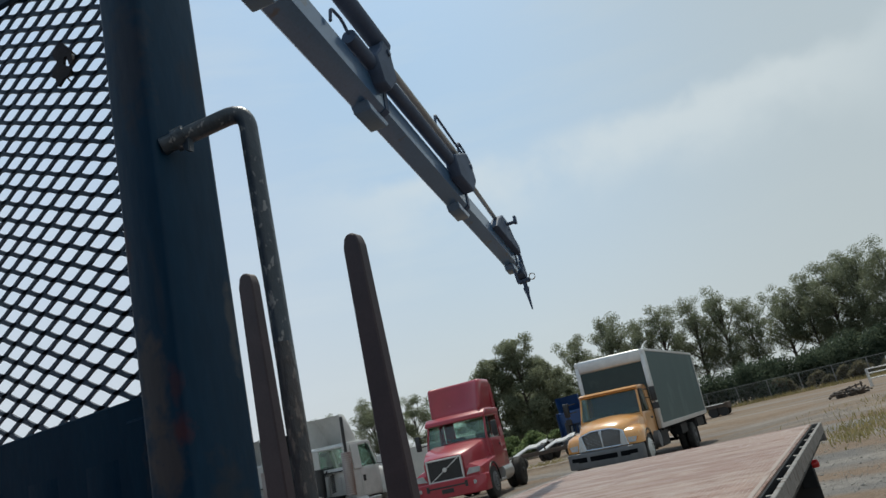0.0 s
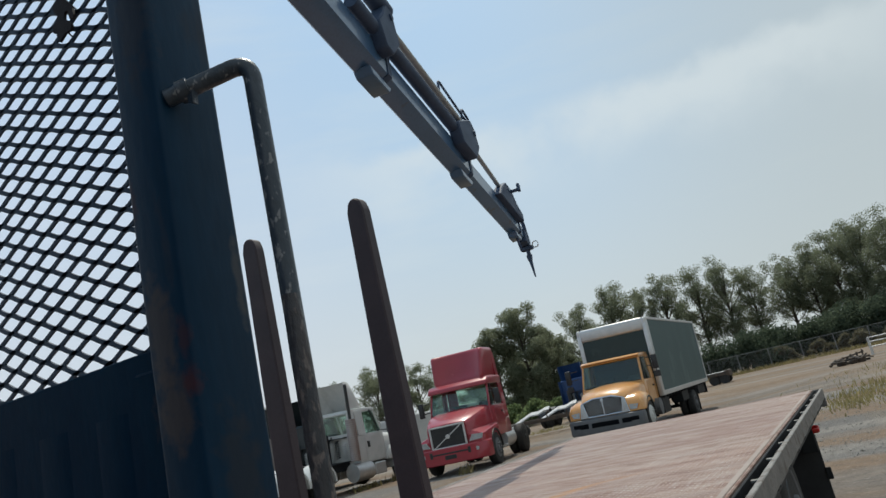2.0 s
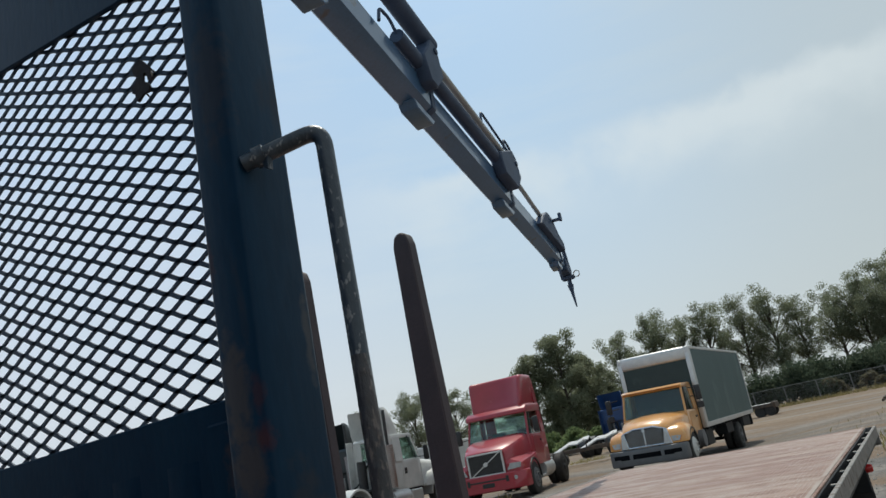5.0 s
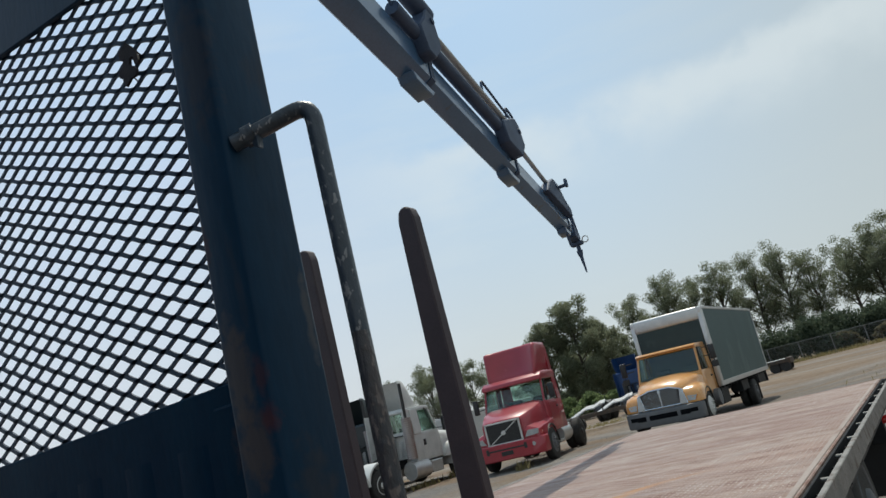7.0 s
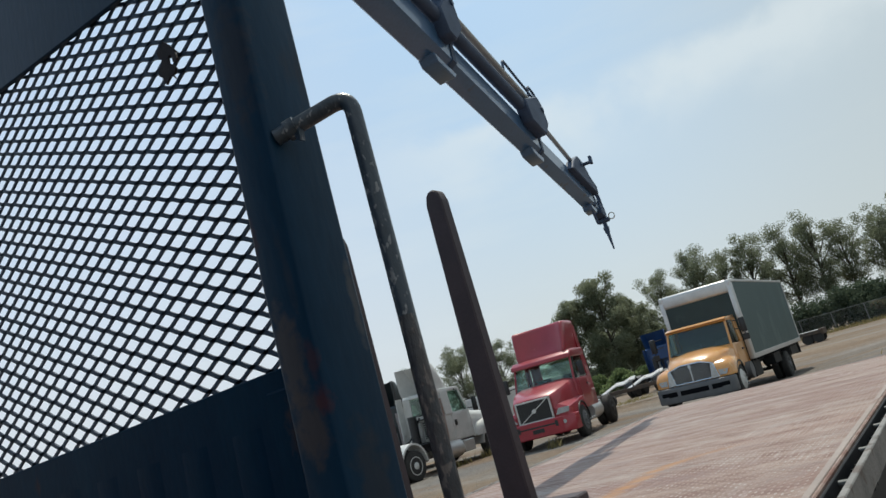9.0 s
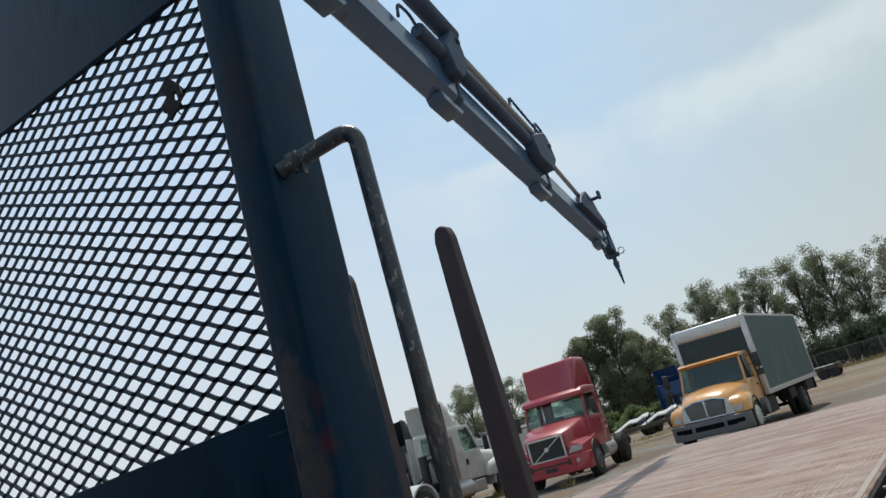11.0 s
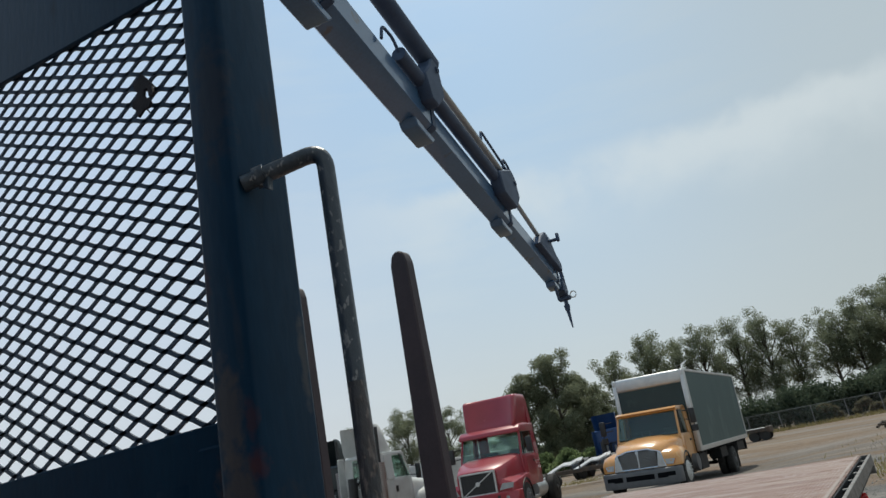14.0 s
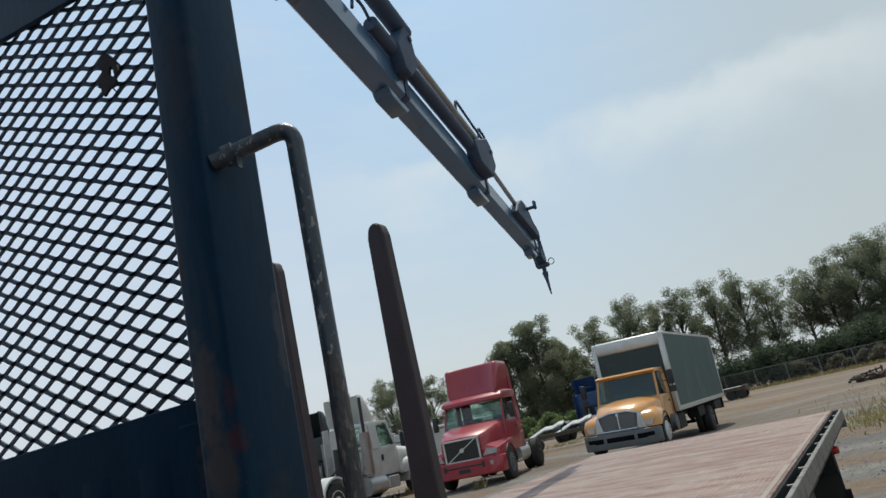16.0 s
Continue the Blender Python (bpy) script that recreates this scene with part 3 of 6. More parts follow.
for x0, x1 in ((-0.118, -0.0925), (-2.3475, -2.322)):
    bed_part("margin_strip", box(x0, x1, 0.70, REAR, DECK_Z - 0.02, DECK_Z + 0.004, 0.002), MARGIN, "plain pinkish steel margin")


def tread_pattern():
    """The raised dashes of the tread plate, in staggered rows."""
    rng = np.random.default_rng(31)
    xs, ys = np.meshgrid(np.arange(-2.30, -0.135, 0.024), np.arange(2.2, REAR - 0.03, 0.046))
    ys = ys + 0.023 * (np.arange(xs.shape[1]) % 2)[None, :]
    xs, ys = xs.ravel() + rng.normal(size=xs.size) * 0.0006, ys.ravel() + rng.normal(size=xs.size) * 0.0015
    keep = np.abs(xs + 0.955 - 0.06 * (ys - 2.9) - 2.2 * np.maximum(ys - 3.26, 0) ** 2) > 0.045 * (ys < 3.6)
    xs, ys = xs[keep], ys[keep]
    up = 0.0009 * rng.uniform(0.5, 1.0, xs.size)
    o, z = np.zeros(xs.size), np.full(xs.size, DECK_Z + 0.0003)
    v = np.stack([np.stack([xs + a, ys + b, z + (up if c else o)], 1) for a, b, c in ((0.005, 0, 0), (0, 0.015, 0), (-0.005, 0, 0), (0, -0.015, 0), (0, 0.006, 1), (0, -0.006, 1))], 1).reshape(-1, 3)
    f = np.array([(0, 1, 4), (1, 2, 4), (3, 0, 5), (2, 3, 5), (0, 4, 5), (2, 5, 4)])[None] + 6 * np.arange(xs.size)[:, None, None]
    ob = mesh_from("tread_pattern", v, f.reshape(-1, 3), LUG, flatbed)
    ob.matrix_basis = BACK
    return tagged(ob, "worn pale raised dashes of the tread plate", kind="stuff")


tread_pattern()
for x0, x1 in ((-0.092, -0.074), (-2.366, -2.348)):
    bed_part("deck_channel", box(x0, x1, 0.68, REAR, DECK_Z - 0.16, DECK_Z - 0.012, 0.003), UNDER)
for x0, x1 in ((-0.024, 0.0), (LEFT, LEFT + 0.024)):
    bed_part("rub_rail", box(x0, x1, 0.70, REAR, DECK_Z - 0.085, DECK_Z - 0.002, 0.003), RAIL, "grey weathered flat bar rub rail")
# black strips added under the rail gaps to darken them like shade
for x0, x1 in ((-0.0735, -0.0245), (-2.4155, -2.3665)):
    bed_part("rail_web", box(x0, x1, 0.72, REAR - 0.02, DECK_Z - 0.125, DECK_Z - 0.115), UNDER)
bed_part("rear_sill", box(LEFT, 0, REAR, REAR + 0.012, DECK_Z - 0.16, DECK_Z - 0.003, 0.003), RAIL)
for k in range(13):
    y = 1.25 + 0.525 * k
    for x0, s in ((-0.075, 1), (-2.365, -1)):
        xa, xb = min(x0, x0 + s * 0.052), max(x0, x0 + s * 0.052)
        for yy in (y - 0.045, y + 0.037):
            bed_part("pocket_wall", box(xa, xb, yy, yy + 0.008, DECK_Z - 0.12, DECK_Z - 0.045), UNDER)
        xm = (xa + xb) / 2
        bed_part("rail_spool", tube([(xa, y + 0.24, DECK_Z - 0.035), (xb, y + 0.24, DECK_Z - 0.035)], 0.0095, 10), FENCE_STEEL, "worn steel rail spool")
for x in (-1.65, -0.79):
    bed_part("chassis_rail", box(x - 0.04, x + 0.04, -1.2, 7.3, 0.68, 0.93, 0.006), UNDER)
for k in range(16):
    y = 0.95 + 0.43 * k
    bed_part("cross_member", box(-2.33, -0.11, y - 0.03, y + 0.03, DECK_Z - 0.145, DECK_Z - 0.05), UNDER)
for x, s in ((-0.36, 1), (-0.70, -1), (-2.08, -1), (-1.74, 1)):
    wheel(flatbed, x + 1.22, 5.35 - 4.0, 0.5, s, rim=BUMPER_GREY)
bed_part("axle", tube([(-2.1, 5.35, 0.5), (-0.35, 5.35, 0.5)], 0.07), UNDER)
for x0, x1 in ((-0.62, -0.165), (-2.28, -1.82)):
    bed_part("mud_flap", box(x0, x1, 7.36, 7.375, 0.18, 0.95, 0.003), BLACK, "black rubber mud flap")
flap_plate = bed_part("tail_bracket", box(-0.30, -0.17, 7.30, 7.36, 0.60, 0.95, 0.004), UNDER)
lamp = bed_part("marker_lamp", lathe_x([(0, 0.035), (0.04, 0.035), (0.055, 0.025), (0.058, 0.004)], -0.17, 7.34, 0.785, 14), RED_LAMP, "red marker lamp")
bed_part("flap_hanger", box(-0.17, -0.125, 7.335, 7.36, 0.36, 0.46, 0.004), UNDER)
bed_part("side_toolbox", box(-0.62, -0.16, 2.6, 4.3, 0.35, 0.92, 0.01), UNDER, "black steel side toolbox")

# the truck's own cab, ahead of the crane, unseen: sized to shade the rack
bed_part("cab_body", hull_box(-2.46, 0.0, -3.4, -0.92, 0.60, 3.45, 0.12), BLUE_PAINT, "unseen dark blue truck cab")
bed_part("cab_window", box(-1.75, -0.70, -0.925, -0.905, 1.75, 2.25, 0.03), GLASS)
for x, s in ((-0.30, 1), (-2.14, -1)):
    wheel(flatbed, x + 1.22, -2.4 - 4.0, 0.5, s)

# ---- headache rack ----
rack = thing("headache_rack", "dark blue-black steel headache rack with expanded metal mesh", "truck rack", at=(-1.22, 0.64, DECK_Z))
RB = Matrix.Translation((1.22, -0.64, -DECK_Z))


def rack_part(name, bm, mat, label="", smooth=False):
    ob = part(name, bm, mat, rack, label, smooth)
    ob.matrix_basis = RB
    return ob


for x0, x1 in ((-0.190, -0.1245), (-2.313, -2.250)):
    rack_part("post", box(x0, x1, 0.601, 0.6875, DECK_Z - 0.25, 2.95, 0.007, seg=4), RACK, "", True)
rack_part("header", prism([(-0.150, 2.2757), (-1.22, 2.4041), (-2.290, 2.2757), (-2.290, 2.99), (-1.22, 3.09), (-0.150, 2.99)], "y", 0.679, 0.6885, 0.002), RACK)
panel_ob = rack_part("lower_panel", box(-2.290, -0.150, 0.678, 0.6885, DECK_Z - 0.02, 1.6631, 0.002), PANEL_SHADED, "shaded navy steel lower panel with pressed ribs")
for k in range(17):
    x = -0.36 - 0.115 * k
    part("rib", prism([(x - 0.030, 0.678), (x - 0.016, 0.6765), (x + 0.016, 0.6765), (x + 0.030, 0.678)], "z", DECK_Z + 0.02, 1.60), PANEL_SHADED, panel_ob)
rack_part("panel_bracket", box(-0.285, -0.191, 0.655, 0.677, 1.15, 1.635, 0.003), PANEL_SHADED)


def expanded_mesh():
    """Strands of a raised expanded metal sheet: a zigzag band above and below each row of openings."""
    y = 0.691
    verts, faces = [], []

    def strand(a, b, lift, t):
        """One strand: a flat S-curved bar that leans through the thickness of the sheet."""
        d, n = b - a, 6
        for k in range(n + 1):
            s = -0.04 + 1.08 * k / n
            c = min(1.0, max(0.0, s))
            e = 0.30 * s + 0.70 * (c * c * (3 - 2 * c))
            g = (d - lift) + lift * (0.30 + 0.70 * 6 * c * (1 - c))
            g = Vector((-g.y, g.x)).normalized() * (t if g.x > 0 else -t)
            p = a + (d - lift) * s + lift * e
            i = len(verts)
            for q, r in ((-1, -1), (1, -1), (1, 1), (-1, 1)):
                verts.append((p.x + g.x * q, y + 0.0018 * r, p.y + g.y * q))
            if k:
                faces.extend((i - 4 + m, i - 4 + (m + 1) % 4, i + (m + 1) % 4, i + m) for m in range(4))

    across, down, p0 = Vector((0.03268, -0.01464)), Vector((0.00076, -0.02650)), Vector((-0.4445, 2.0813))
    rise = across - down
    left, up = (across + rise) / 2, (rise - across) / 2
    for i in range(-80, 81):
        for j in range(-80, 81):
            c = p0 + across * i + down * j
            if not -2.28 < c.x < -0.165 or not 1.63 < c.y < 2.44:
                continue
            strand(c - left, c + up, up, 0.0025)
            strand(c - left, c - up, -up, 0.0032)
    me = bpy.data.meshes.new("mesh_screen")
    me.from_pydata(verts, [], faces)
    me.materials.append(MESH_STEEL)
    ob = new("mesh_screen", me)
    ob.parent, ob.matrix_basis = rack, RB
    ob["label"] = "dark expanded metal mesh with diamond openings"


expanded_mesh()
handle_path = bend([(-0.124, 0.612, 1.900), (-0.040, 0.655, 1.9225), (-0.037, 0.650, 1.14)], 0.024, 8)
rack_part("grab_handle", tube(handle_path, 0.0098, 14), PIPE, "black pipe grab handle with chipped paint", True)
rack_part("handle_collar", tube([(-0.112, 0.619, 1.9035), (-0.101, 0.6245, 1.9065)], 0.0126, 14), PIPE)
rack_part("weld_tab", prism([(-0.103, 1.897), (-0.093, 1.900), (-0.094, 1.885), (-0.099, 1.887)], "y", 0.618, 0.626), PIPE)
rng = random.Random(5)
sleeve = []
for k in range(60):
    z = 1.66 - 0.0087 * k
    sleeve.append([(-0.0370 + (0.0099 - 0.0012 * max(0.0, 1 - k / 7) + rng.uniform(0, 0.0005) * min(1, k / 12)) * math.cos(a), 0.650 + (0.0099 - 0.0012 * max(0.0, 1 - k / 7) + rng.uniform(0, 0.0005) * min(1, k / 12)) * math.sin(a), z) for a in [i * math.pi / 7 for i in range(14)]])
rack_part("flaking_sleeve", loft(sleeve), PIPE_RUST, "rusty flaking lower length of the handle", True)
rack_part("handle_foot", tube([(-0.128, 0.650, 1.16), (-0.036, 0.650, 1.16)], 0.0098, 12), PIPE)

# ---- a scrap of torn strap caught in the mesh ----
def torn_rag():
    outline = [(-0.325, 2.128), (-0.317, 2.133), (-0.303, 2.138), (-0.291, 2.126), (-0.279, 2.11), (-0.275, 2.093), (-0.278, 2.088), (-0.286, 2.09), (-0.288, 2.104), (-0.291, 2.107), (-0.297, 2.106), (-0.299, 2.095), (-0.29, 2.089), (-0.283, 2.08), (-0.287, 2.071), (-0.301, 2.072), (-0.312, 2.066), (-0.316, 2.064), (-0.32, 2.079), (-0.329, 2.085), (-0.329, 2.097), (-0.32, 2.1), (-0.316, 2.104), (-0.315, 2.109), (-0.322, 2.117)]
    bm = prism([(-0.375 + 0.86 * (a + 0.302), 2.1586 + 0.90 * (b - 2.102)) for a, b in outline], "y", 0.683, 0.687)
    ob = tagged(part("rag_scrap", bm, RAG), "small torn dark scrap of cloth caught in the mesh", "scrap")
    for k, (a, b, c, d) in enumerate(((0.020, 0.012, 0.030, -0.004), (-0.012, -0.036, -0.024, -0.030), (0.004, -0.040, 0.012, -0.054))):
        part("thread", tube([(-0.3728 + 0.86 * a, 0.685, 2.1586 + 0.68 * b), (-0.3728 + 0.86 * c, 0.685, 2.1586 + 0.68 * d)], 0.0012, 5), RAG, ob)


torn_rag()

# ---- bolster with two stakes on the deck ----
bolster = thing("stake_bolster", "reddish brown steel bolster beam across the deck with upright stakes", "bolster", at=(-1.55, 2.48, DECK_Z))
OB = Matrix.Translation((1.55, -2.48, -DECK_Z))


def bolster_part(name, bm, mat, label=""):
    ob = part(name, bm, mat, bolster, label)
    ob.matrix_basis = OB
    return ob


bolster_part("beam", box(-2.25, -0.885, 2.43, 2.53, DECK_Z, DECK_Z + 0.085, 0.006), STAKE)
for x, top in ((-1.14, 2.46), (-1.724, 2.475)):
    wt, wb = 0.041, 0.060
    pts = [(x - wb, DECK_Z + 0.03), (x + wb, DECK_Z + 0.03), (x + wt, top - 0.055), (x + wt * 0.72, top - 0.014), (x + wt * 0.3, top), (x - wt * 0.3, top), (x - wt * 0.72, top - 0.014), (x - wt, top - 0.055)]
    bolster_part("stake", prism(pts, "y", 2.452, 2.508, 0.006), STAKE, "tapered reddish brown stake with a rounded top")

# ---- loader crane: the boom over the deck ----
crane = thing("loader_crane", "grey telescopic loader crane boom with black hydraulic parts", "crane", at=(-1.12, -0.45, 0))
CB = Matrix.Translation((1.12, 0.45, 0))
B0, BE = Vector((-1.562, 2.867, 4.055)), Vector((-0.168, 0.972, -0.166)).normalized()
BS = BE.cross(Vector((0, 0, 1))).normalized()
BU = BS.cross(BE).normalized()
BOOM = Matrix(((BS.x, BE.x, BU.x, B0.x), (BS.y, BE.y, BU.y, B0.y), (BS.z, BE.z, BU.z, B0.z), (0, 0, 0, 1)))


def boom_part(name, bm, mat, label="", smooth=False, parent=None):
    """Parts in the boom's own frame: x to its right, y along it, z up."""
    ob = part(name, bm, mat, parent or crane, label, smooth)
    if parent is None:
        ob.matrix_basis = CB @ BOOM
    return ob


def section(w, h, y0, y1):
    """A boom section with rounded corners and a sloping underside."""
    a, b = w / 2, h / 2
    c = 0.012
    r, t = a - 0.036, b + 0.036
    k = 0.31 * h
    pts = [(-a + c, -b), (r - 0.004, -b + k), (r, -b + k + 0.004), (r, t - c), (r - c, t), (-a + c, t), (-a, t - c), (-a, -b + c)]
    return prism(pts, "y", y0, y1)


STAGES = [(0.208, 0.245, -3.2, -0.10), (0.184, 0.218, -0.4, 1.24), (0.165, 0.196, 0.9, 2.90), (0.146, 0.172, 2.5, 4.45), (0.118, 0.140, 4.1, 4.74)]
for w, h, y0, y1 in STAGES:
    boom_part("boom_section", section(w, h, y0, y1), BOOM_GREY, "grey painted boom section")
for w, h, y1, d in ((0.208, 0.245, -0.10, 0.15), (0.184, 0.218, 1.24, 0.15), (0.165, 0.196, 2.90, 0.14), (0.146, 0.172, 4.45, 0.09)):
    boom_part("collar", section(w + 0.014, h + 0.018, y1 - 0.38 * d, y1), BOOM_DARK, "dark boom collar")
    boom_part("wear_pad", prism([(y1 - d * 1.9, -h * 0.5 + 0.02), (y1 - d * 1.6, -h * 0.5 - 0.034), (y1 + 0.00, -h * 0.5 - 0.036), (y1 + 0.05, -h * 0.5 + 0.02)], "x", -w * 0.52, w * 0.16, 0.007), BOOM_GREY)
for p0, p1, r, m, nm in (((0.09, -3.0, 0.465), (0.09, 1.22, 0.484), 0.066, BOOM_DARK, "extension_cylinder"), ((0.08, 0.68, 0.192), (0.08, 2.50, 0.204), 0.050, BOOM_DARK, "extension_cylinder"),
                         ((0.11, 1.10, 0.323), (0.11, 2.85, 0.313), 0.026, ROD, "piston_rod"), ((0.08, 2.85, 0.242), (0.05, 3.90, 0.225), 0.021, ROD, "piston_rod"),
                         ((0.09, -3.0, 0.612), (0.09, 1.28, 0.588), 0.014, BOOM_DARK, "hydraulic_hose")):
    boom_part(nm, tube([p0, p1], r, 14), m)
for y0, y1, z1, x0, x1 in ((0.95, 1.26, 0.507, 0.04, 0.145), (2.40, 2.93, 0.44, 0.04, 0.145)):
    bm = prism([(y0 + 0.08, 0.05), (y1 - 0.12, 0.05), (y1 + 0.02, 0.22), (y1 - 0.05, z1 - 0.04), (y1 - 0.14, z1), (y0 + 0.10, z1 - 0.16), (y0, 0.22)], "x", x0, x1, 0.012)
    br = boom_part("cylinder_bracket", bm, BOOM_DARK, "dark cylinder bracket")
    boom_part("pin", tube([(x0 - 0.02, y1 - 0.09, z1 - 0.12), (x1 + 0.012, y1 - 0.09, z1 - 0.12)], 0.025, 12), BOOM_DARK, parent=br)
for pts in ([(0.08, 0.44, 0.13), (0.08, 0.46, 0.25), (0.08, 0.60, 0.27), (0.08, 0.70, 0.20)], [(0.11, 2.12, 0.34), (0.11, 2.14, 0.48), (0.11, 2.26, 0.47), (0.11, 2.78, 0.43)], [(0.11, 2.66, 0.39), (0.11, 2.70, 0.52), (0.11, 2.86, 0.50), (0.11, 2.90, 0.41)]):
    boom_part("hose_loop", tube(bend(pts, 0.045, 6), 0.011, 8), BOOM_DARK)
boom_part("rod_anchor", prism([(3.62, 0.07), (4.44, 0.07), (4.44, 0.16), (4.25, 0.21), (4.10, 0.32), (3.92, 0.32), (3.74, 0.20)], "x", 0.01, 0.10, 0.008), BOOM_DARK)
boom_part("rod_pin", tube([(0.0, 4.00, 0.265), (0.11, 4.00, 0.265)], 0.026, 12), BOOM_GREY)
boom_part("hook_stop", box(0.06, 0.19, 4.06, 4.10, 0.265, 0.29, 0.005), BOOM_DARK)
boom_part("stop_peg", box(0.17, 0.20, 4.055, 4.105, 0.255, 0.34, 0.005), BOOM_DARK)
boom_part("tip_strut", tube(bend([(0.02, 4.36, 0.13), (0.02, 4.71, 0.20), (0.02, 4.78, 0.03)], 0.06, 5), 0.021, 8), BOOM_DARK)
boom_part("tip_bracket", prism([(4.62, -0.072), (4.78, -0.085), (4.83, -0.03), (4.79, 0.06), (4.62, 0.075)], "x", -0.062, 0.040, 0.008), BOOM_DARK)
boom_part("drain_peg", tube([(0, 4.36, -0.09), (0, 4.45, -0.23)], 0.014, 8), BOOM_DARK)
tip_at = BOOM @ Vector((0.0, 4.77, -0.03))


def crane_world(name, bm, mat, label="", smooth=False):
    ob = part(name, bm, mat, crane, label, smooth)
    ob.matrix_basis = CB
    return ob


tx, ty, tz = tip_at
bm = box(tx - 0.075, tx + 0.065, ty - 0.035, ty + 0.035, tz - 0.095, tz - 0.045, 0.012)
crane_world("shackle_block", bm, BOOM_DARK)
crane_world("shackle_ring", tube([(tx + 0.10 + 0.035 * math.cos(a), ty, tz - 0.05 + 0.035 * math.sin(a)) for a in [k * 0.6 for k in range(11)]], 0.006, 6), CHROME)
bm = tube([(tx, ty, tz - 0.09), (tx, ty, tz - 0.16)], 0.024, 8)
tube([(tx, ty, tz - 0.15), (tx, ty, tz - 0.21)], 0.036, 8, bm, 0.026)
tube([(tx, ty, tz - 0.20), (tx + 0.01, ty, tz - 0.40)], 0.022, 8, bm, 0.008)
crane_world("hanging_hook", bm, BOOM_DARK, "dark pointed hook hanging on a swivel")
base = BOOM @ Vector((0, -3.0, 0))
crane_world("column", box(-1.37, -0.87, -0.70, -0.20, 0.93, base.z + 0.25, 0.03), BOOM_GREY)
crane_world("pedestal", box(-1.95, -0.50, -0.80, -0.10, 0.55, 0.93, 0.02), BOOM_DARK)

# ---- parked trucks ----
def panel(corners, thick, bm=None):
    """A slab through four corners, thickened along its normal."""
    c = [Vector(p) for p in corners]
    n = (c[1] - c[0]).cross(c[2] - c[0]).normalized() * thick
    b2 = bmesh.new()
    lo, hi = [b2.verts.new(p) for p in c], [b2.verts.new(p + n) for p in c]
    b2.faces.new(lo)
    b2.faces.new(hi)
    for i in range(4):
        b2.faces.new((lo[i], lo[(i + 1) % 4], hi[(i + 1) % 4], hi[i]))
    return join(bm, b2)


def open_shell(rings, t):
    """A thin shell through open rows of points, one welded piece."""
    b2 = bmesh.new()
    out = [[b2.verts.new(p) for p in r] for r in rings]
    inn = [[b2.verts.new((p[0] * (1 - t), p[1] + t, p[2])) for p in r] for r in rings]
    n, m = len(rings), len(rings[0])
    for i in range(n - 1):
        for k in range(m - 1):
            b2.faces.new((out[i][k], out[i][k + 1], out[i + 1][k + 1], out[i + 1][k]))
            b2.faces.new((inn[i][k], inn[i + 1][k], inn[i + 1][k + 1], inn[i][k + 1]))
        for k in (0, m - 1):
            b2.faces.new((out[i][k], out[i + 1][k], inn[i + 1][k], inn[i][k]))
    for i in (0, n - 1):
        for k in range(m - 1):
            b2.faces.new((out[i][k], out[i][k + 1], inn[i][k + 1], inn[i][k]))
    return b2


def mirror_unit(parent, x, y, z0, z1, s):
    """A tall door mirror on its arm; s is the side."""
    m = part("door_mirror", box(x - 0.09, x + 0.09, y - 0.06, y + 0.06, z0, z1, 0.03, seg=2), BLACK, parent, "black door mirror")
    part("mirror_arm", tube([(x - s * 0.30, y + 0.12, z0 + 0.15), (x, y, z0 + 0.12)], 0.018, 6), BLACK, m)
    part("mirror_arm", tube([(x - s * 0.30, y + 0.12, z1 - 0.05), (x, y, z1 - 0.08)], 0.018, 6), BLACK, m)


def arch(parent, x0, x1, y, r, z, mat, name="wheel_arch"):
    """A half-round flare over a wheel."""
    pts = [(y + (r + 0.06) * math.cos(a), z + (r + 0.06) * math.sin(a)) for a in [math.pi * k / 14 for k in range(15)]]
    pts += [(y + r * math.cos(a), z + r * math.sin(a)) for a in [math.pi * (14 - k) / 14 for k in range(15)]]
    part(name, prism(pts, "x", x0, x1), mat, parent)


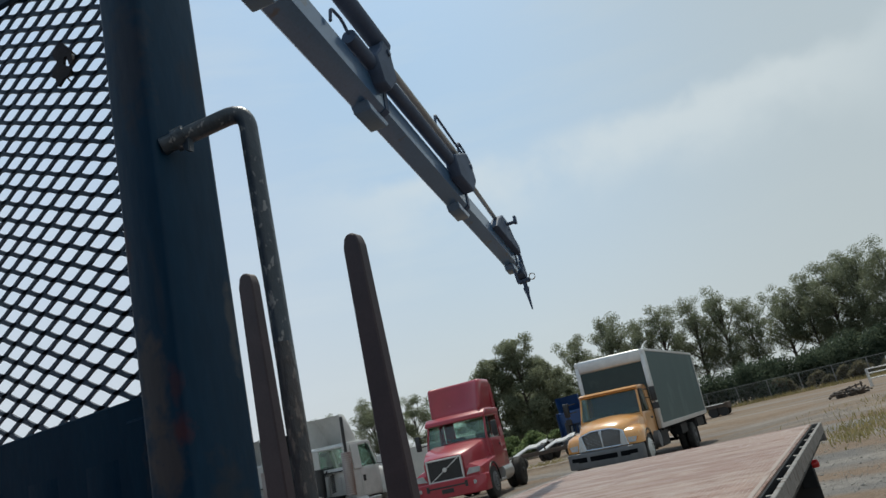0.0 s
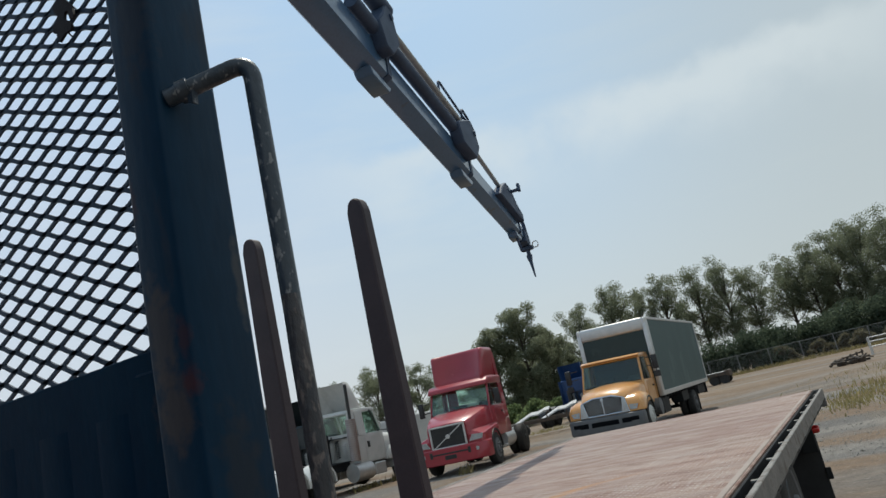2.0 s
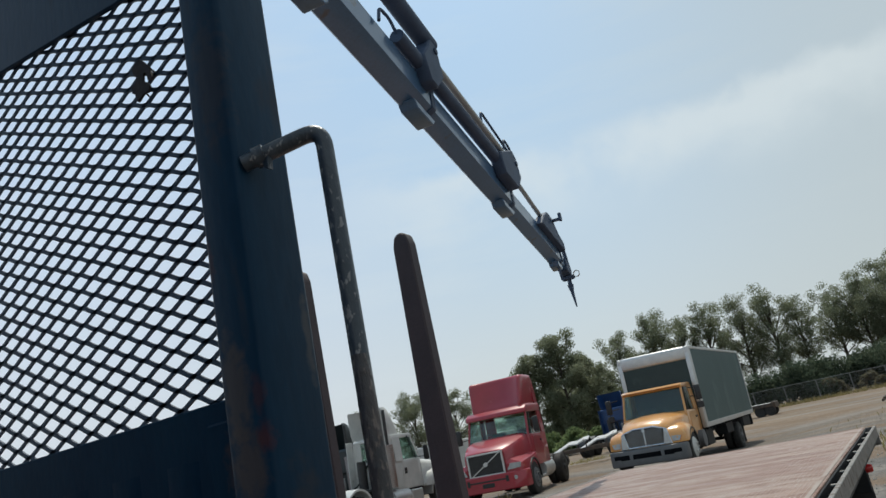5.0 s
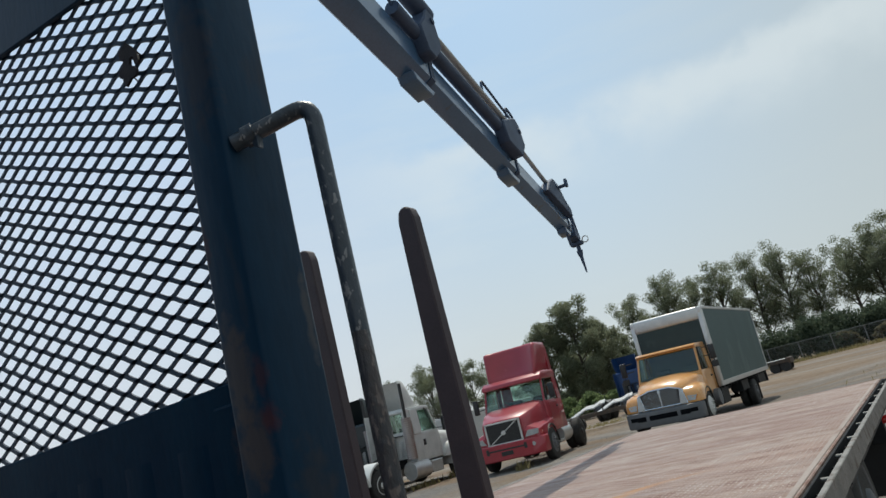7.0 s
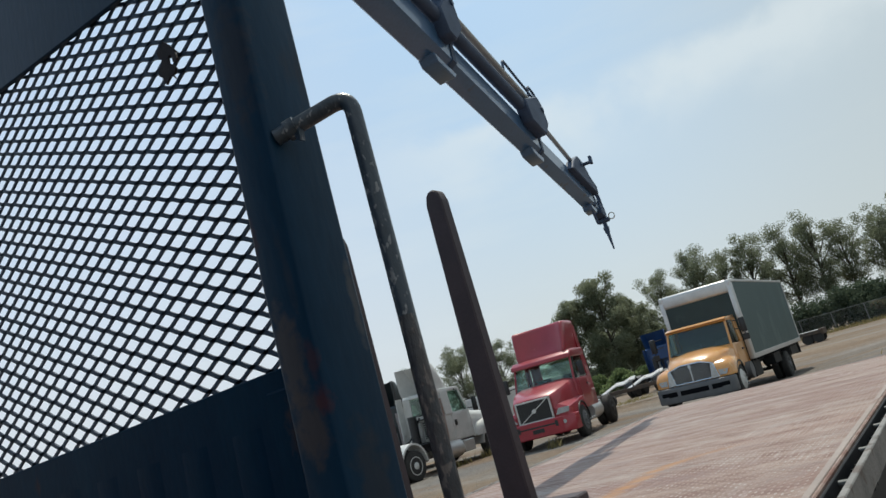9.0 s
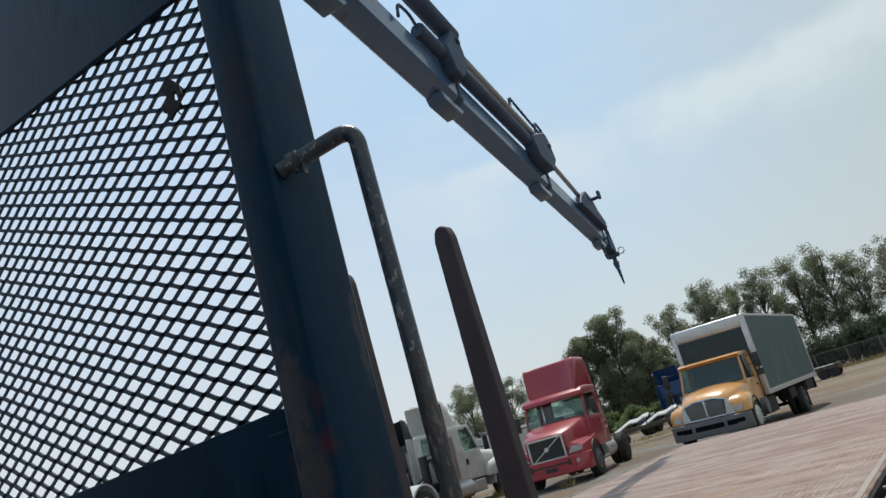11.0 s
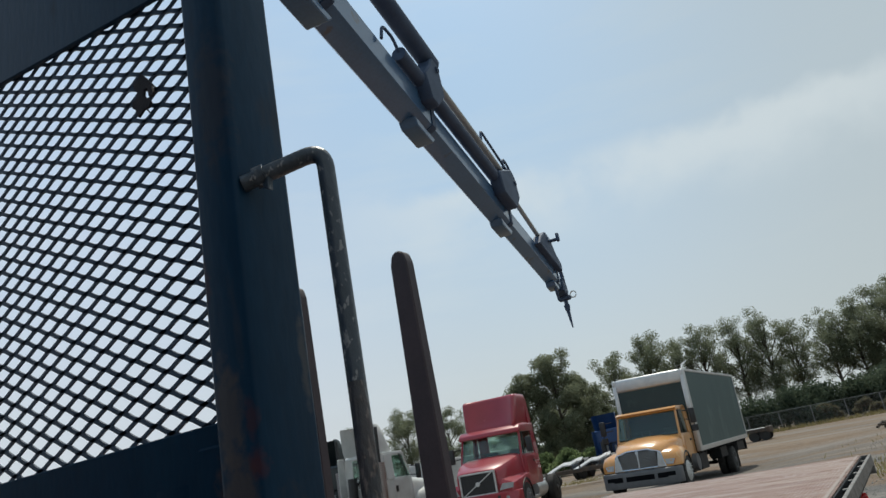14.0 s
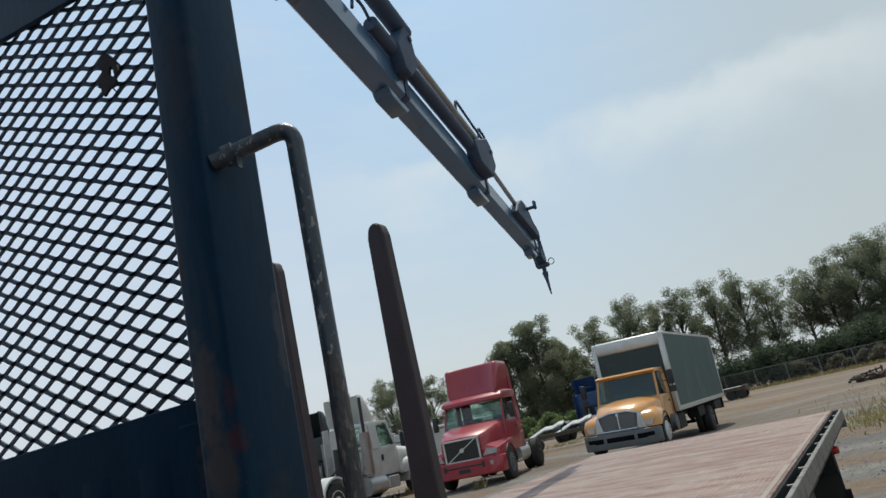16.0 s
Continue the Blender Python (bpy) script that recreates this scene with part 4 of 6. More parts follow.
def greenhouse(P, cab, paint, yb, yt, yr, zb, zt, wb, wt, rear=True):
    """The glazed upper half of a cab: pillars, roof and panes round a trimmed cabin. yb, yt: windscreen foot and head; yr: back wall."""
    th = 0.05
    P("cab_roof", prism([(yt - 0.06, zt - 0.02), (yt + 0.10, zt + 0.09), (yr - 0.08, zt + 0.11), (yr, zt + 0.03), (yr, zt - 0.03), (yt - 0.04, zt - 0.05)], "x", -wt, wt, 0.02, seg=2), paint, par=cab)
    P("windshield", panel([(-wb + 0.07, yb + 0.012, zb), (wb - 0.07, yb + 0.012, zb), (wt - 0.07, yt + 0.012, zt - 0.03), (-wt + 0.07, yt + 0.012, zt - 0.03)], 0.008), PANE, "tinted windshield", par=cab).visible_shadow = False
    yd = yr - 0.42
    for s in (-1, 1):
        P("front_pillar", tube([(s * (wb - 0.045), yb + 0.04, zb - 0.05), (s * (wt - 0.045), yt + 0.04, zt)], 0.040, 8), paint, par=cab)
        x0, x1 = s * wb, s * wt
        P("rear_quarter", panel([(x0, yd, zb - 0.02), (x0, yr, zb - 0.02), (x1, yr, zt), (x1, yd, zt)], -th), paint, par=cab)
        P("side_window", panel([(x0 - s * 0.02, yb + 0.10, zb), (x0 - s * 0.02, yd, zb), (x1 - s * 0.02, yd, zt - 0.02), (x1 - s * 0.02, yt + 0.10, zt - 0.02)], -s * 0.008), PANE, "tinted side window", par=cab).visible_shadow = False
        P("window_frame", panel([(x0, yb + 0.26, zb), (x0, yb + 0.31, zb), (x1, yt + 0.31, zt), (x1, yt + 0.26, zt)], -0.03), BLACK, par=cab)
        P("seat", box(s * 0.48 - 0.26, s * 0.48 + 0.26, yr - 0.42, yr - 0.26, zb - 0.35, zb + 0.22, 0.04), CABIN, par=cab)
    if rear:
        w = wt * 0.62
        P("rear_wall", box(-wb + 0.06, -w, yr - 0.05, yr - 0.004, zb - 0.02, zt, 0.004), paint, par=cab)
        P("rear_wall", box(w, wb - 0.06, yr - 0.05, yr - 0.004, zb - 0.02, zt, 0.004), paint, par=cab)
        P("rear_wall", box(-w, w, yr - 0.05, yr - 0.004, zb - 0.02, zb + 0.12, 0.004), paint, par=cab)
        P("rear_window", box(-w, w, yr - 0.03, yr - 0.022, zb + 0.12, zt - 0.04), PANE, par=cab).visible_shadow = False
    else:
        P("rear_wall", box(-wb + 0.06, wb - 0.06, yr - 0.05, yr - 0.004, zb - 0.02, zt, 0.004), paint, par=cab)
    P("dashboard", box(-wb + 0.10, wb - 0.10, yb + 0.06, yb + 0.36, zb - 0.03, zb + 0.05, 0.03), CABIN, par=cab)
    P("steering_wheel", tube([(-0.48 + 0.2 * math.cos(a), yb + 0.45 + 0.1 * math.sin(a), zb + 0.05 + 0.17 * math.sin(a)) for a in [k * 2 * math.pi / 14 for k in range(15)]], 0.016, 6), BLACK, par=cab)


def box_truck():
    t = thing("box_truck", "parked box truck with yellow cab and grey-green cargo box", "truck", at=(-7.18, 22.70, 0), turn=1.3, lean=1.8)
    P = lambda n, bm, m, lab="", sm=False, par=None: part(n, bm, m, par or t, lab, sm)
    # cargo box
    y0, y1, hw, z0, z1 = 3.70, 13.55, 1.298, 0.92, 3.74
    P("cargo_box", box(-hw + 0.02, hw - 0.02, y0 + 0.02, y1 - 0.02, z0 + 0.1, z1 - 0.03), BOX_GREEN, "grey-green cargo box panel")
    for s in (-1, 1):
        P("corner_post", box(s * hw - 0.15 if s > 0 else -hw - 0.002, hw + 0.002 if s > 0 else -hw + 0.15, y0 - 0.02, y0 + 0.30, z0, z1 - 0.1, 0.02, seg=2), SILVER)
        P("roof_rail", box(s * hw - 0.05 if s > 0 else -hw - 0.004, hw + 0.004 if s > 0 else -hw + 0.05, y0 + 0.15, y1, z1 - 0.09, z1, 0.01), SILVER)
        P("floor_rail", box(s * hw - 0.05 if s > 0 else -hw - 0.004, hw + 0.004 if s > 0 else -hw + 0.05, y0 + 0.1, y1, z0, z0 + 0.16, 0.01), SILVER)
        P("rear_post", box(s * hw - 0.09 if s > 0 else -hw - 0.003, hw + 0.003 if s > 0 else -hw + 0.09, y1 - 0.1, y1 + 0.01, z0, z1 - 0.05, 0.01), SILVER)
        P("corner_cap", box(s * hw - 0.13 if s > 0 else -hw - 0.008, hw + 0.008 if s > 0 else -hw + 0.13, y0 - 0.03, y0 + 0.19, z1 - 0.24, z1 + 0.005, 0.06, seg=3), SILVER)
    # overlay whose darker green stands for the shade below the cap
    P("front_panel", box(-hw + 0.15, hw - 0.15, y0 - 0.004, y0 + 0.018, z0 + 0.1, z1 - 0.40), FRONT_SHADED, "cargo box front in a shaded green")
    P("front_cap", box(-hw + 0.1, hw - 0.1, y0 - 0.05, y0 + 0.15, z1 - 0.46, z1 + 0.004, 0.09, seg=4), SILVER, "rounded aluminium front cap")
    P("roof", box(-hw + 0.04, hw - 0.04, y0 + 0.1, y1, z1 - 0.03, z1 - 0.002), SILVER)
    P("tail_lift", box(-1.15, 1.15, y1 + 0.02, y1 + 0.10, 0.42, 1.0, 0.01), UNDER)
    P("rear_bumper", box(-1.1, 1.1, y1 + 0.05, y1 + 0.15, 0.45, 0.6, 0.01), UNDER)
    for x in (-0.42, 0.42):
        P("frame_rail", box(x - 0.04, x + 0.04, 0.5, y1 - 0.1, 0.6, 0.88), UNDER)
    for k in range(16):
        P("floor_beam", box(-1.25, 1.25, y0 + 0.3 + k * 0.57, y0 + 0.36 + k * 0.57, 0.84, 0.96), UNDER)
    # cab
    cab = P("cab", box(-1.04, 1.04, 1.66, 3.28, 0.75, 1.60, 0.05, seg=2), YELLOW_PAINT, "yellow painted cab")
    greenhouse(P, cab, YELLOW_PAINT, 1.66, 1.97, 3.26, 1.62, 2.40, 1.03, 0.98, False)
    P("cabin_back", box(-0.94, 0.94, 3.17, 3.205, 1.60, 2.38, 0.004), CABIN, par=cab)
    P("visor", prism([(1.87, 2.415), (2.10, 2.465), (2.10, 2.50), (1.87, 2.44)], "x", -0.98, 0.98, 0.010), YELLOW_PAINT, par=cab)
    for s in (-1, 1):
        sx = s * 1.036
        d = P("door", box(min(sx, sx + s * 0.014), max(sx, sx + s * 0.014), 1.90, 2.86, 0.80, 1.54, 0.004), YELLOW_PAINT, par=cab)
        P("door_handle", box(min(sx, sx + s * 0.05), max(sx, sx + s * 0.05), 2.62, 2.80, 1.32, 1.38, 0.01), BLACK, par=cab)
        mirror_unit(t, s * 1.46, 1.85, 1.86, 2.34, s)
        P("spot_mirror", box(s * 1.46 - 0.10, s * 1.46 + 0.10, 1.80, 1.90, 1.60, 1.80, 0.02), BLACK)
        P("mirror_bracket", tube([(s * 1.46, 1.85, 1.62), (s * 1.46, 1.85, 1.90)], 0.018, 6), BLACK)
        P("step_tank", lathe_x([(-0.25, 0.28), (0.25, 0.28)], s * 0.95, 2.5, 0.62, 18), BUMPER_GREY)
        P("side_box", box(s * 0.92 - 0.26, s * 0.92 + 0.26, 3.8, 4.9, 0.32, 0.90, 0.02), UNDER)
        # dark filler added to deepen the shaded underside between the wheels
        P("side_guard", box(s * 0.95 - 0.2, s * 0.95 + 0.2, 7.6, 8.9, 0.45, 0.90, 0.02), UNDER)
    # sloping hood with a bulged middle
    rings = []
    for y, zt, w, wz in ((0.14, 1.24, 0.60, 0.70), (0.20, 1.33, 0.68, 0.70), (0.45, 1.44, 0.77, 0.70), (0.8, 1.53, 0.86, 0.72), (1.25, 1.59, 0.95, 0.75), (1.70, 1.63, 1.02, 0.75)):
        rings.append([(-w, y, wz), (-w, y, zt - 0.22), (-w * 0.93, y, zt - 0.09), (-w * 0.6, y, zt - 0.015), (-w * 0.35, y, zt + 0.02), (0, y, zt + 0.03), (w * 0.35, y, zt + 0.02), (w * 0.6, y, zt - 0.015), (w * 0.93, y, zt - 0.09), (w, y, zt - 0.22), (w, y, wz)])
    P("hood", loft(rings), YELLOW_PAINT, "sun-lit yellow hood", True)
    for s in (-1, 1):
        f = []
        for y, zt, xo in ((0.06, 0.94, 1.02), (0.14, 1.12, 1.14), (0.40, 1.22, 1.20), (0.85, 1.28, 1.20), (1.25, 1.24, 1.19), (1.55, 1.10, 1.13), (1.68, 0.9, 1.04)):
            f.append([(s * 0.55, y, 0.72), (s * 0.55, y, zt), (s * (xo - 0.24), y, zt), (s * (xo - 0.07), y, zt - 0.07), (s * xo, y, zt - 0.20), (s * xo, y, 0.72 if y < 0.45 else 0.92)])
        P("fender", loft(f), YELLOW_PAINT, "", True)
        arch(t, min(s * 0.72, s * 1.2), max(s * 0.72, s * 1.2), 1.02, 0.53, 0.5, BLACK)
        P("headlight", panel([(s * 0.80, 0.025, 0.78), (s * 1.00, 0.045, 0.78), (s * 1.06, 0.09, 0.92), (s * 0.78, 0.05, 0.94)], -s * 0.03), CLEAR_LAMP)
        P("turn_signal", panel([(s * 1.01, 0.045, 0.78), (s * 1.09, 0.16, 0.80), (s * 1.12, 0.19, 0.90), (s * 1.07, 0.09, 0.92)], -s * 0.03), AMBER)
    # grille in a bright surround
    g = P("grille", prism([(-0.52, 0.76), (0.52, 0.76), (0.60, 1.18), (0.30, 1.27), (-0.30, 1.27), (-0.60, 1.18)], "y", 0.055, 0.16, 0.01), BLACK, "dark grille")
    for s in (-1, 1):
        P("grille_surround", prism([(s * 0.52, 0.72), (s * 0.78, 0.72), (s * 0.69, 1.18), (s * 0.60, 1.20)], "y", 0.03, 0.14, 0.01), BRIGHT, "bright grille surround", par=g)
        P("grille_surround", prism([(s * 0.60, 1.18), (s * 0.67, 1.20), (s * 0.31, 1.315), (s * 0.29, 1.27)], "y", 0.04, 0.15, 0.01), BRIGHT, par=g)
    P("grille_surround", box(-0.31, 0.31, 0.04, 0.14, 1.265, 1.315, 0.015), BRIGHT, par=g)
    P("grille_surround", box(-0.60, 0.60, 0.03, 0.12, 0.715, 0.765, 0.012), BRIGHT, par=g)
    for k in range(11):
        P("grille_bar", box(-0.53, 0.53, 0.042, 0.056, 0.790 + k * 0.042, 0.798 + k * 0.042), BRIGHT, par=g)
    P("grille_centre", box(-0.022, 0.022, 0.030, 0.056, 0.76, 1.27), BRIGHT, par=g)
    P("grille_badge", prism([(-0.06, 1.20), (0, 1.14), (0.06, 1.20), (0.035, 1.26), (-0.035, 1.26)], "y", 0.022, 0.035, 0.003), BRIGHT, par=g)
    # bumper; near-black blocks stand for the shade in its three openings
    bm = prism([(-1.2, 0.30), (-1.16, -0.0), (-0.8, -0.14), (0.8, -0.14), (1.16, 0.0), (1.2, 0.30), (1.0, 0.30), (1.0, 0.12), (-1.0, 0.12), (-1.0, 0.30)], "z", 0.22, 0.70, 0.05, seg=2)
    bp = P("bumper", bm, BUMPER_GREY, "grey moulded bumper")
    P("bumper_slot", box(-0.43, 0.43, -0.146, -0.10, 0.41, 0.57, 0.012), SLOT_SHADE, par=bp)
    for s in (-1, 1):
        slot = box(min(s * 0.52, s * 0.80), max(s * 0.52, s * 0.80), -0.147, -0.10, 0.42, 0.57, 0.008)
        prism([(s * 0.79, -0.149), (s * 1.02, -0.060), (s * 1.02, -0.02), (s * 0.79, -0.10)], "z", 0.45, 0.57, 0.0, slot)
        P("bumper_slot", slot, SLOT_SHADE, par=bp)
        wheel(t, s * 1.04, 1.02, 0.52, s, 0.27, WHITE_PAINT, -0.05, 0.05)
        wheel(t, s * 1.10, 9.7, 0.54, s, 0.28, BUMPER_GREY, 0.10, 0.315)
        wheel(t, s * 0.76, 9.7, 0.54, s, 0.28, BUMPER_GREY, 0.10, 0.315)
        P("mud_flap", box(s * 0.92 - 0.32, s * 0.92 + 0.32, 10.5, 10.515, -0.12, 0.9), BLACK)
        # the same dark filler behind the rear wheels, added for the shade there
        P("rear_locker", box(s * 0.92 - 0.3, s * 0.92 + 0.3, 10.9, 12.6, 0.50, 0.88, 0.02), UNDER)
    P("axle", tube([(-1.0, 9.7, 0.225), (1.0, 9.7, 0.225)], 0.07), UNDER)
    # the whole front sits a little back and to the right, close to the cargo box
    back = ("cab", "hood", "fender", "grille", "bumper", "headlight", "turn_signal", "wheel_arch", "door_mirror", "spot_mirror", "mirror_bracket", "step_tank")
    for ob in t.children:
        if ob.name.split(".")[0] in back or (ob.name.startswith("tyre") and ob.location.y < 4):
            ob.location += Vector((0.045, 0.40, 0.01))
            if not ob.name.startswith("tyre"):
                ob.scale.x = 1.05
            else:
                ob.location.x *= 1.05
    for s in (-1, 1):
        P("leaf_spring", prism([(9.1, 0.62), (9.7, 0.34), (10.3, 0.62), (10.3, 0.52), (9.7, 0.22), (9.1, 0.52)], "x", s * 0.42 - 0.05, s * 0.42 + 0.05), UNDER)
    P("front_axle", tube([(-0.95, 1.42, 0.47), (0.95, 1.42, 0.47)], 0.06), UNDER)


box_truck()


def red_tractor():
    t = thing("red_truck_tractor", "parked red truck tractor with tall roof fairing", "truck", at=(-11.48, 20.68, 0), turn=10.2, lean=0.7)
    P = lambda n, bm, m, lab="", sm=False, par=None: part(n, bm, m, par or t, lab, sm)
    cab = P("cab", box(-1.105, 1.105, 1.62, 3.70, 0.85, 1.88, 0.05, seg=2), RED_PAINT, "red painted day cab")
    greenhouse(P, cab, RED_PAINT, 1.62, 1.97, 3.68, 1.88, 2.68, 1.10, 1.06)
    P("roof_cap", prism([(1.79, 2.60), (1.83, 2.74), (2.05, 2.86), (2.60, 2.90), (3.68, 2.88), (3.68, 2.62), (2.10, 2.60)], "x", -1.09, 1.09, 0.05, seg=3), RED_PAINT, "rounded red cab roof", par=cab)
    # roof fairing: a tall shell with a hollowed front between two ears
    rings = []
    for z, yf, w, deep in ((2.78, 2.26, 0.89, 0.10), (2.88, 2.24, 0.91, 0.12), (3.0, 2.27, 0.93, 0.20), (3.2, 2.34, 0.95, 0.25), (3.6, 2.46, 0.98, 0.25), (3.82, 2.54, 1.0, 0.22), (3.89, 2.60, 0.985, 0.19), (3.92, 2.68, 0.95, 0.15)):
        half = [(1.0, 3.78 - yf), (1.0, 0.34), (0.985, 0.12), (0.95, 0.03), (0.90, 0.0), (0.82, 0.06), (0.62, deep * 0.75), (0.3, deep)]
        rings.append([(-w * a, yf + b, z) for a, b in half] + [(w * a, yf + b, z) for a, b in reversed(half)])
    P("roof_fairing", loft(rings), RED_PAINT, "tall glossy red roof fairing", True).location = (-0.02, -0.12, 0)
    for s in (-1, 1):
        sx = s * 1.085
        P("door", box(min(s * 1.10, s * 1.116), max(s * 1.10, s * 1.116), 1.95, 2.98, 0.95, 1.80, 0.005), RED_PAINT, par=cab)
        P("door_handle", box(min(s * 1.11, s * 1.14), max(s * 1.11, s * 1.14), 2.78, 2.92, 1.6, 1.66, 0.01), BLACK, par=cab)
        P("cab_extender", prism([(3.70, 0.95), (4.02, 0.95), (3.98, 3.0), (3.88, 3.74), (3.55, 3.86), (3.62, 2.7)], "x", min(s * 0.95, s * 0.99) - 0.03, max(s * 0.95, s * 0.99) - 0.03, 0.008), RED_PAINT, "red cab side extender")
        mirror_unit(t, s * 1.38, 1.70, 1.90, 2.40, s)
        P("fuel_tank", tube([(s * 0.86, 2.7, 0.68), (s * 0.86, 3.9, 0.68)], 0.30, 20), SILVER)
        P("step", box(s * 1.0 - 0.15, s * 1.0 + 0.15, 2.1, 2.7, 0.45, 0.52, 0.01), SILVER)
        f = []
        for y, zt, xo in ((0.02, 1.00, 1.06), (0.12, 1.12, 1.13), (0.5, 1.18, 1.17), (1.1, 1.24, 1.18), (1.6, 1.30, 1.18), (1.97, 1.32, 1.14)):
            f.append([(s * 0.55, y, 0.80), (s * 0.55, y, zt + 0.16), (s * (xo - 0.34), y, zt + 0.10), (s * (xo - 0.10), y, zt + 0.0), (s * (xo - 0.02), y, zt - 0.05), (s * xo, y, zt - 0.14), (s * xo, y, 0.80)])
        P("fender", loft(f), RED_PAINT)
        P("headlight", panel([(s * 0.66, -0.02, 0.92), (s * 1.09, -0.01, 0.95), (s * 1.13, -0.005, 1.10), (s * 0.78, -0.015, 1.11)], -s * 0.06), CLEAR_LAMP, "clear headlight")
        arch(t, min(s * 0.75, s * 1.21), max(s * 0.75, s * 1.21), 1.25, 0.56, 0.52, BLACK)
        wheel(t, s * 1.05, 1.25, 0.52, s, 0.28, BUMPER_GREY, -0.03)
        wheel(t, s * 1.08, 5.0, 0.52, s, 0.26, BLACK, 0.10)
        wheel(t, s * 0.76, 5.0, 0.52, s, 0.26, BLACK, 0.10)
    rings = []
    for y, zt, w in ((0.02, 1.56, 0.66), (0.08, 1.60, 0.71), (0.5, 1.72, 0.84), (1.05, 1.84, 0.98), (1.66, 1.94, 1.05)):
        rings.append([(-w, y, 0.82), (-w, y, zt - 0.16), (-w * 0.94, y, zt - 0.05), (-w * 0.8, y, zt), (0, y, zt + 0.02), (w * 0.8, y, zt), (w * 0.94, y, zt - 0.05), (w, y, zt - 0.16), (w, y, 0.82)])
    P("hood", loft(rings), RED_PAINT, "sloping red hood")
    g = P("grille", prism([(-0.53, 0.88), (0.53, 0.88), (0.55, 1.50), (-0.55, 1.50)], "y", -0.035, 0.06, 0.01), BLACK, "dark square grille in a bright surround")
    for c in (((-0.58, 0.84), (0.58, 0.84), (0.58, 0.89), (-0.58, 0.89)), ((-0.60, 1.49), (0.60, 1.49), (0.60, 1.54), (-0.60, 1.54)), ((-0.60, 0.84), (-0.545, 0.84), (-0.545, 1.54), (-0.60, 1.54)), ((0.545, 0.84), (0.60, 0.84), (0.60, 1.54), (0.545, 1.54))):
        P("grille_surround", prism(c, "y", -0.055, 0.02, 0.008), SILVER, par=g)
    for k in range(12):
        P("grille_bar", box(-0.53, 0.53, -0.040, -0.034, 0.93 + k * 0.047, 0.938 + k * 0.047), TYRE, par=g)
    P("grille_slash", prism([(-0.53, 0.88), (-0.48, 0.88), (0.53, 1.50), (0.48, 1.50)], "y", -0.056, -0.043), SILVER, par=g)
    P("grille_badge", lathe_like(0.0, -0.06, 1.19, 0.07), SILVER, par=g)
    bm = prism([(-1.24, 0.55), (-1.21, 0.10), (-0.80, -0.12), (0.80, -0.12), (1.21, 0.10), (1.24, 0.55), (1.04, 0.55), (1.04, 0.12), (-1.04, 0.12), (-1.04, 0.55)], "z", 0.36, 0.86, 0.03)
    bp = P("bumper", bm, RED_PAINT, "red bumper")
    P("bumper_slot", box(-0.66, 0.66, -0.128, -0.09, 0.665, 0.715, 0.008), BLACK, par=bp)
    P("plate_recess", box(-0.20, 0.20, -0.130, -0.09, 0.50, 0.63, 0.01), BLACK, par=bp)
    for s in (-1, 1):
        P("fog_lamp", lathe_like(s * 0.9, -0.075, 0.68, 0.06), CLEAR_LAMP, par=bp)
        P("tow_hole", box(s * 0.64 - 0.05, s * 0.64 + 0.05, -0.13, -0.09, 0.60, 0.78, 0.01), BLACK, par=bp)
    for x in (-0.42, 0.42):
        P("frame_rail", box(x - 0.04, x + 0.04, 0.4, 6.2, 0.72, 0.98), BUMPER_GREY)
    P("fifth_wheel", box(-0.45, 0.45, 4.6, 5.4, 1.0, 1.12, 0.03), UNDER)
    P("air_tank", tube([(0.62, 3.95, 0.75), (0.62, 4.35, 0.75)], 0.15, 14), SILVER)
    P("battery_box", box(0.5, 1.0, 3.95, 4.4, 0.5, 0.95, 0.02), SILVER)
    P("axle", tube([(-1.0, 5.0, 0.52), (1.0, 5.0, 0.52)], 0.08), UNDER)
    P("front_axle", tube([(-0.95, 1.25, 0.52), (0.95, 1.25, 0.52)], 0.06), UNDER)


def lathe_like(x, y, z, r, n=16):
    """A small round boss facing -y."""
    return prism([(x + r * math.cos(k * 2 * math.pi / n), z + r * math.sin(k * 2 * math.pi / n)) for k in range(n)], "y", y - 0.012, y + 0.03, 0.004)


red_tractor()


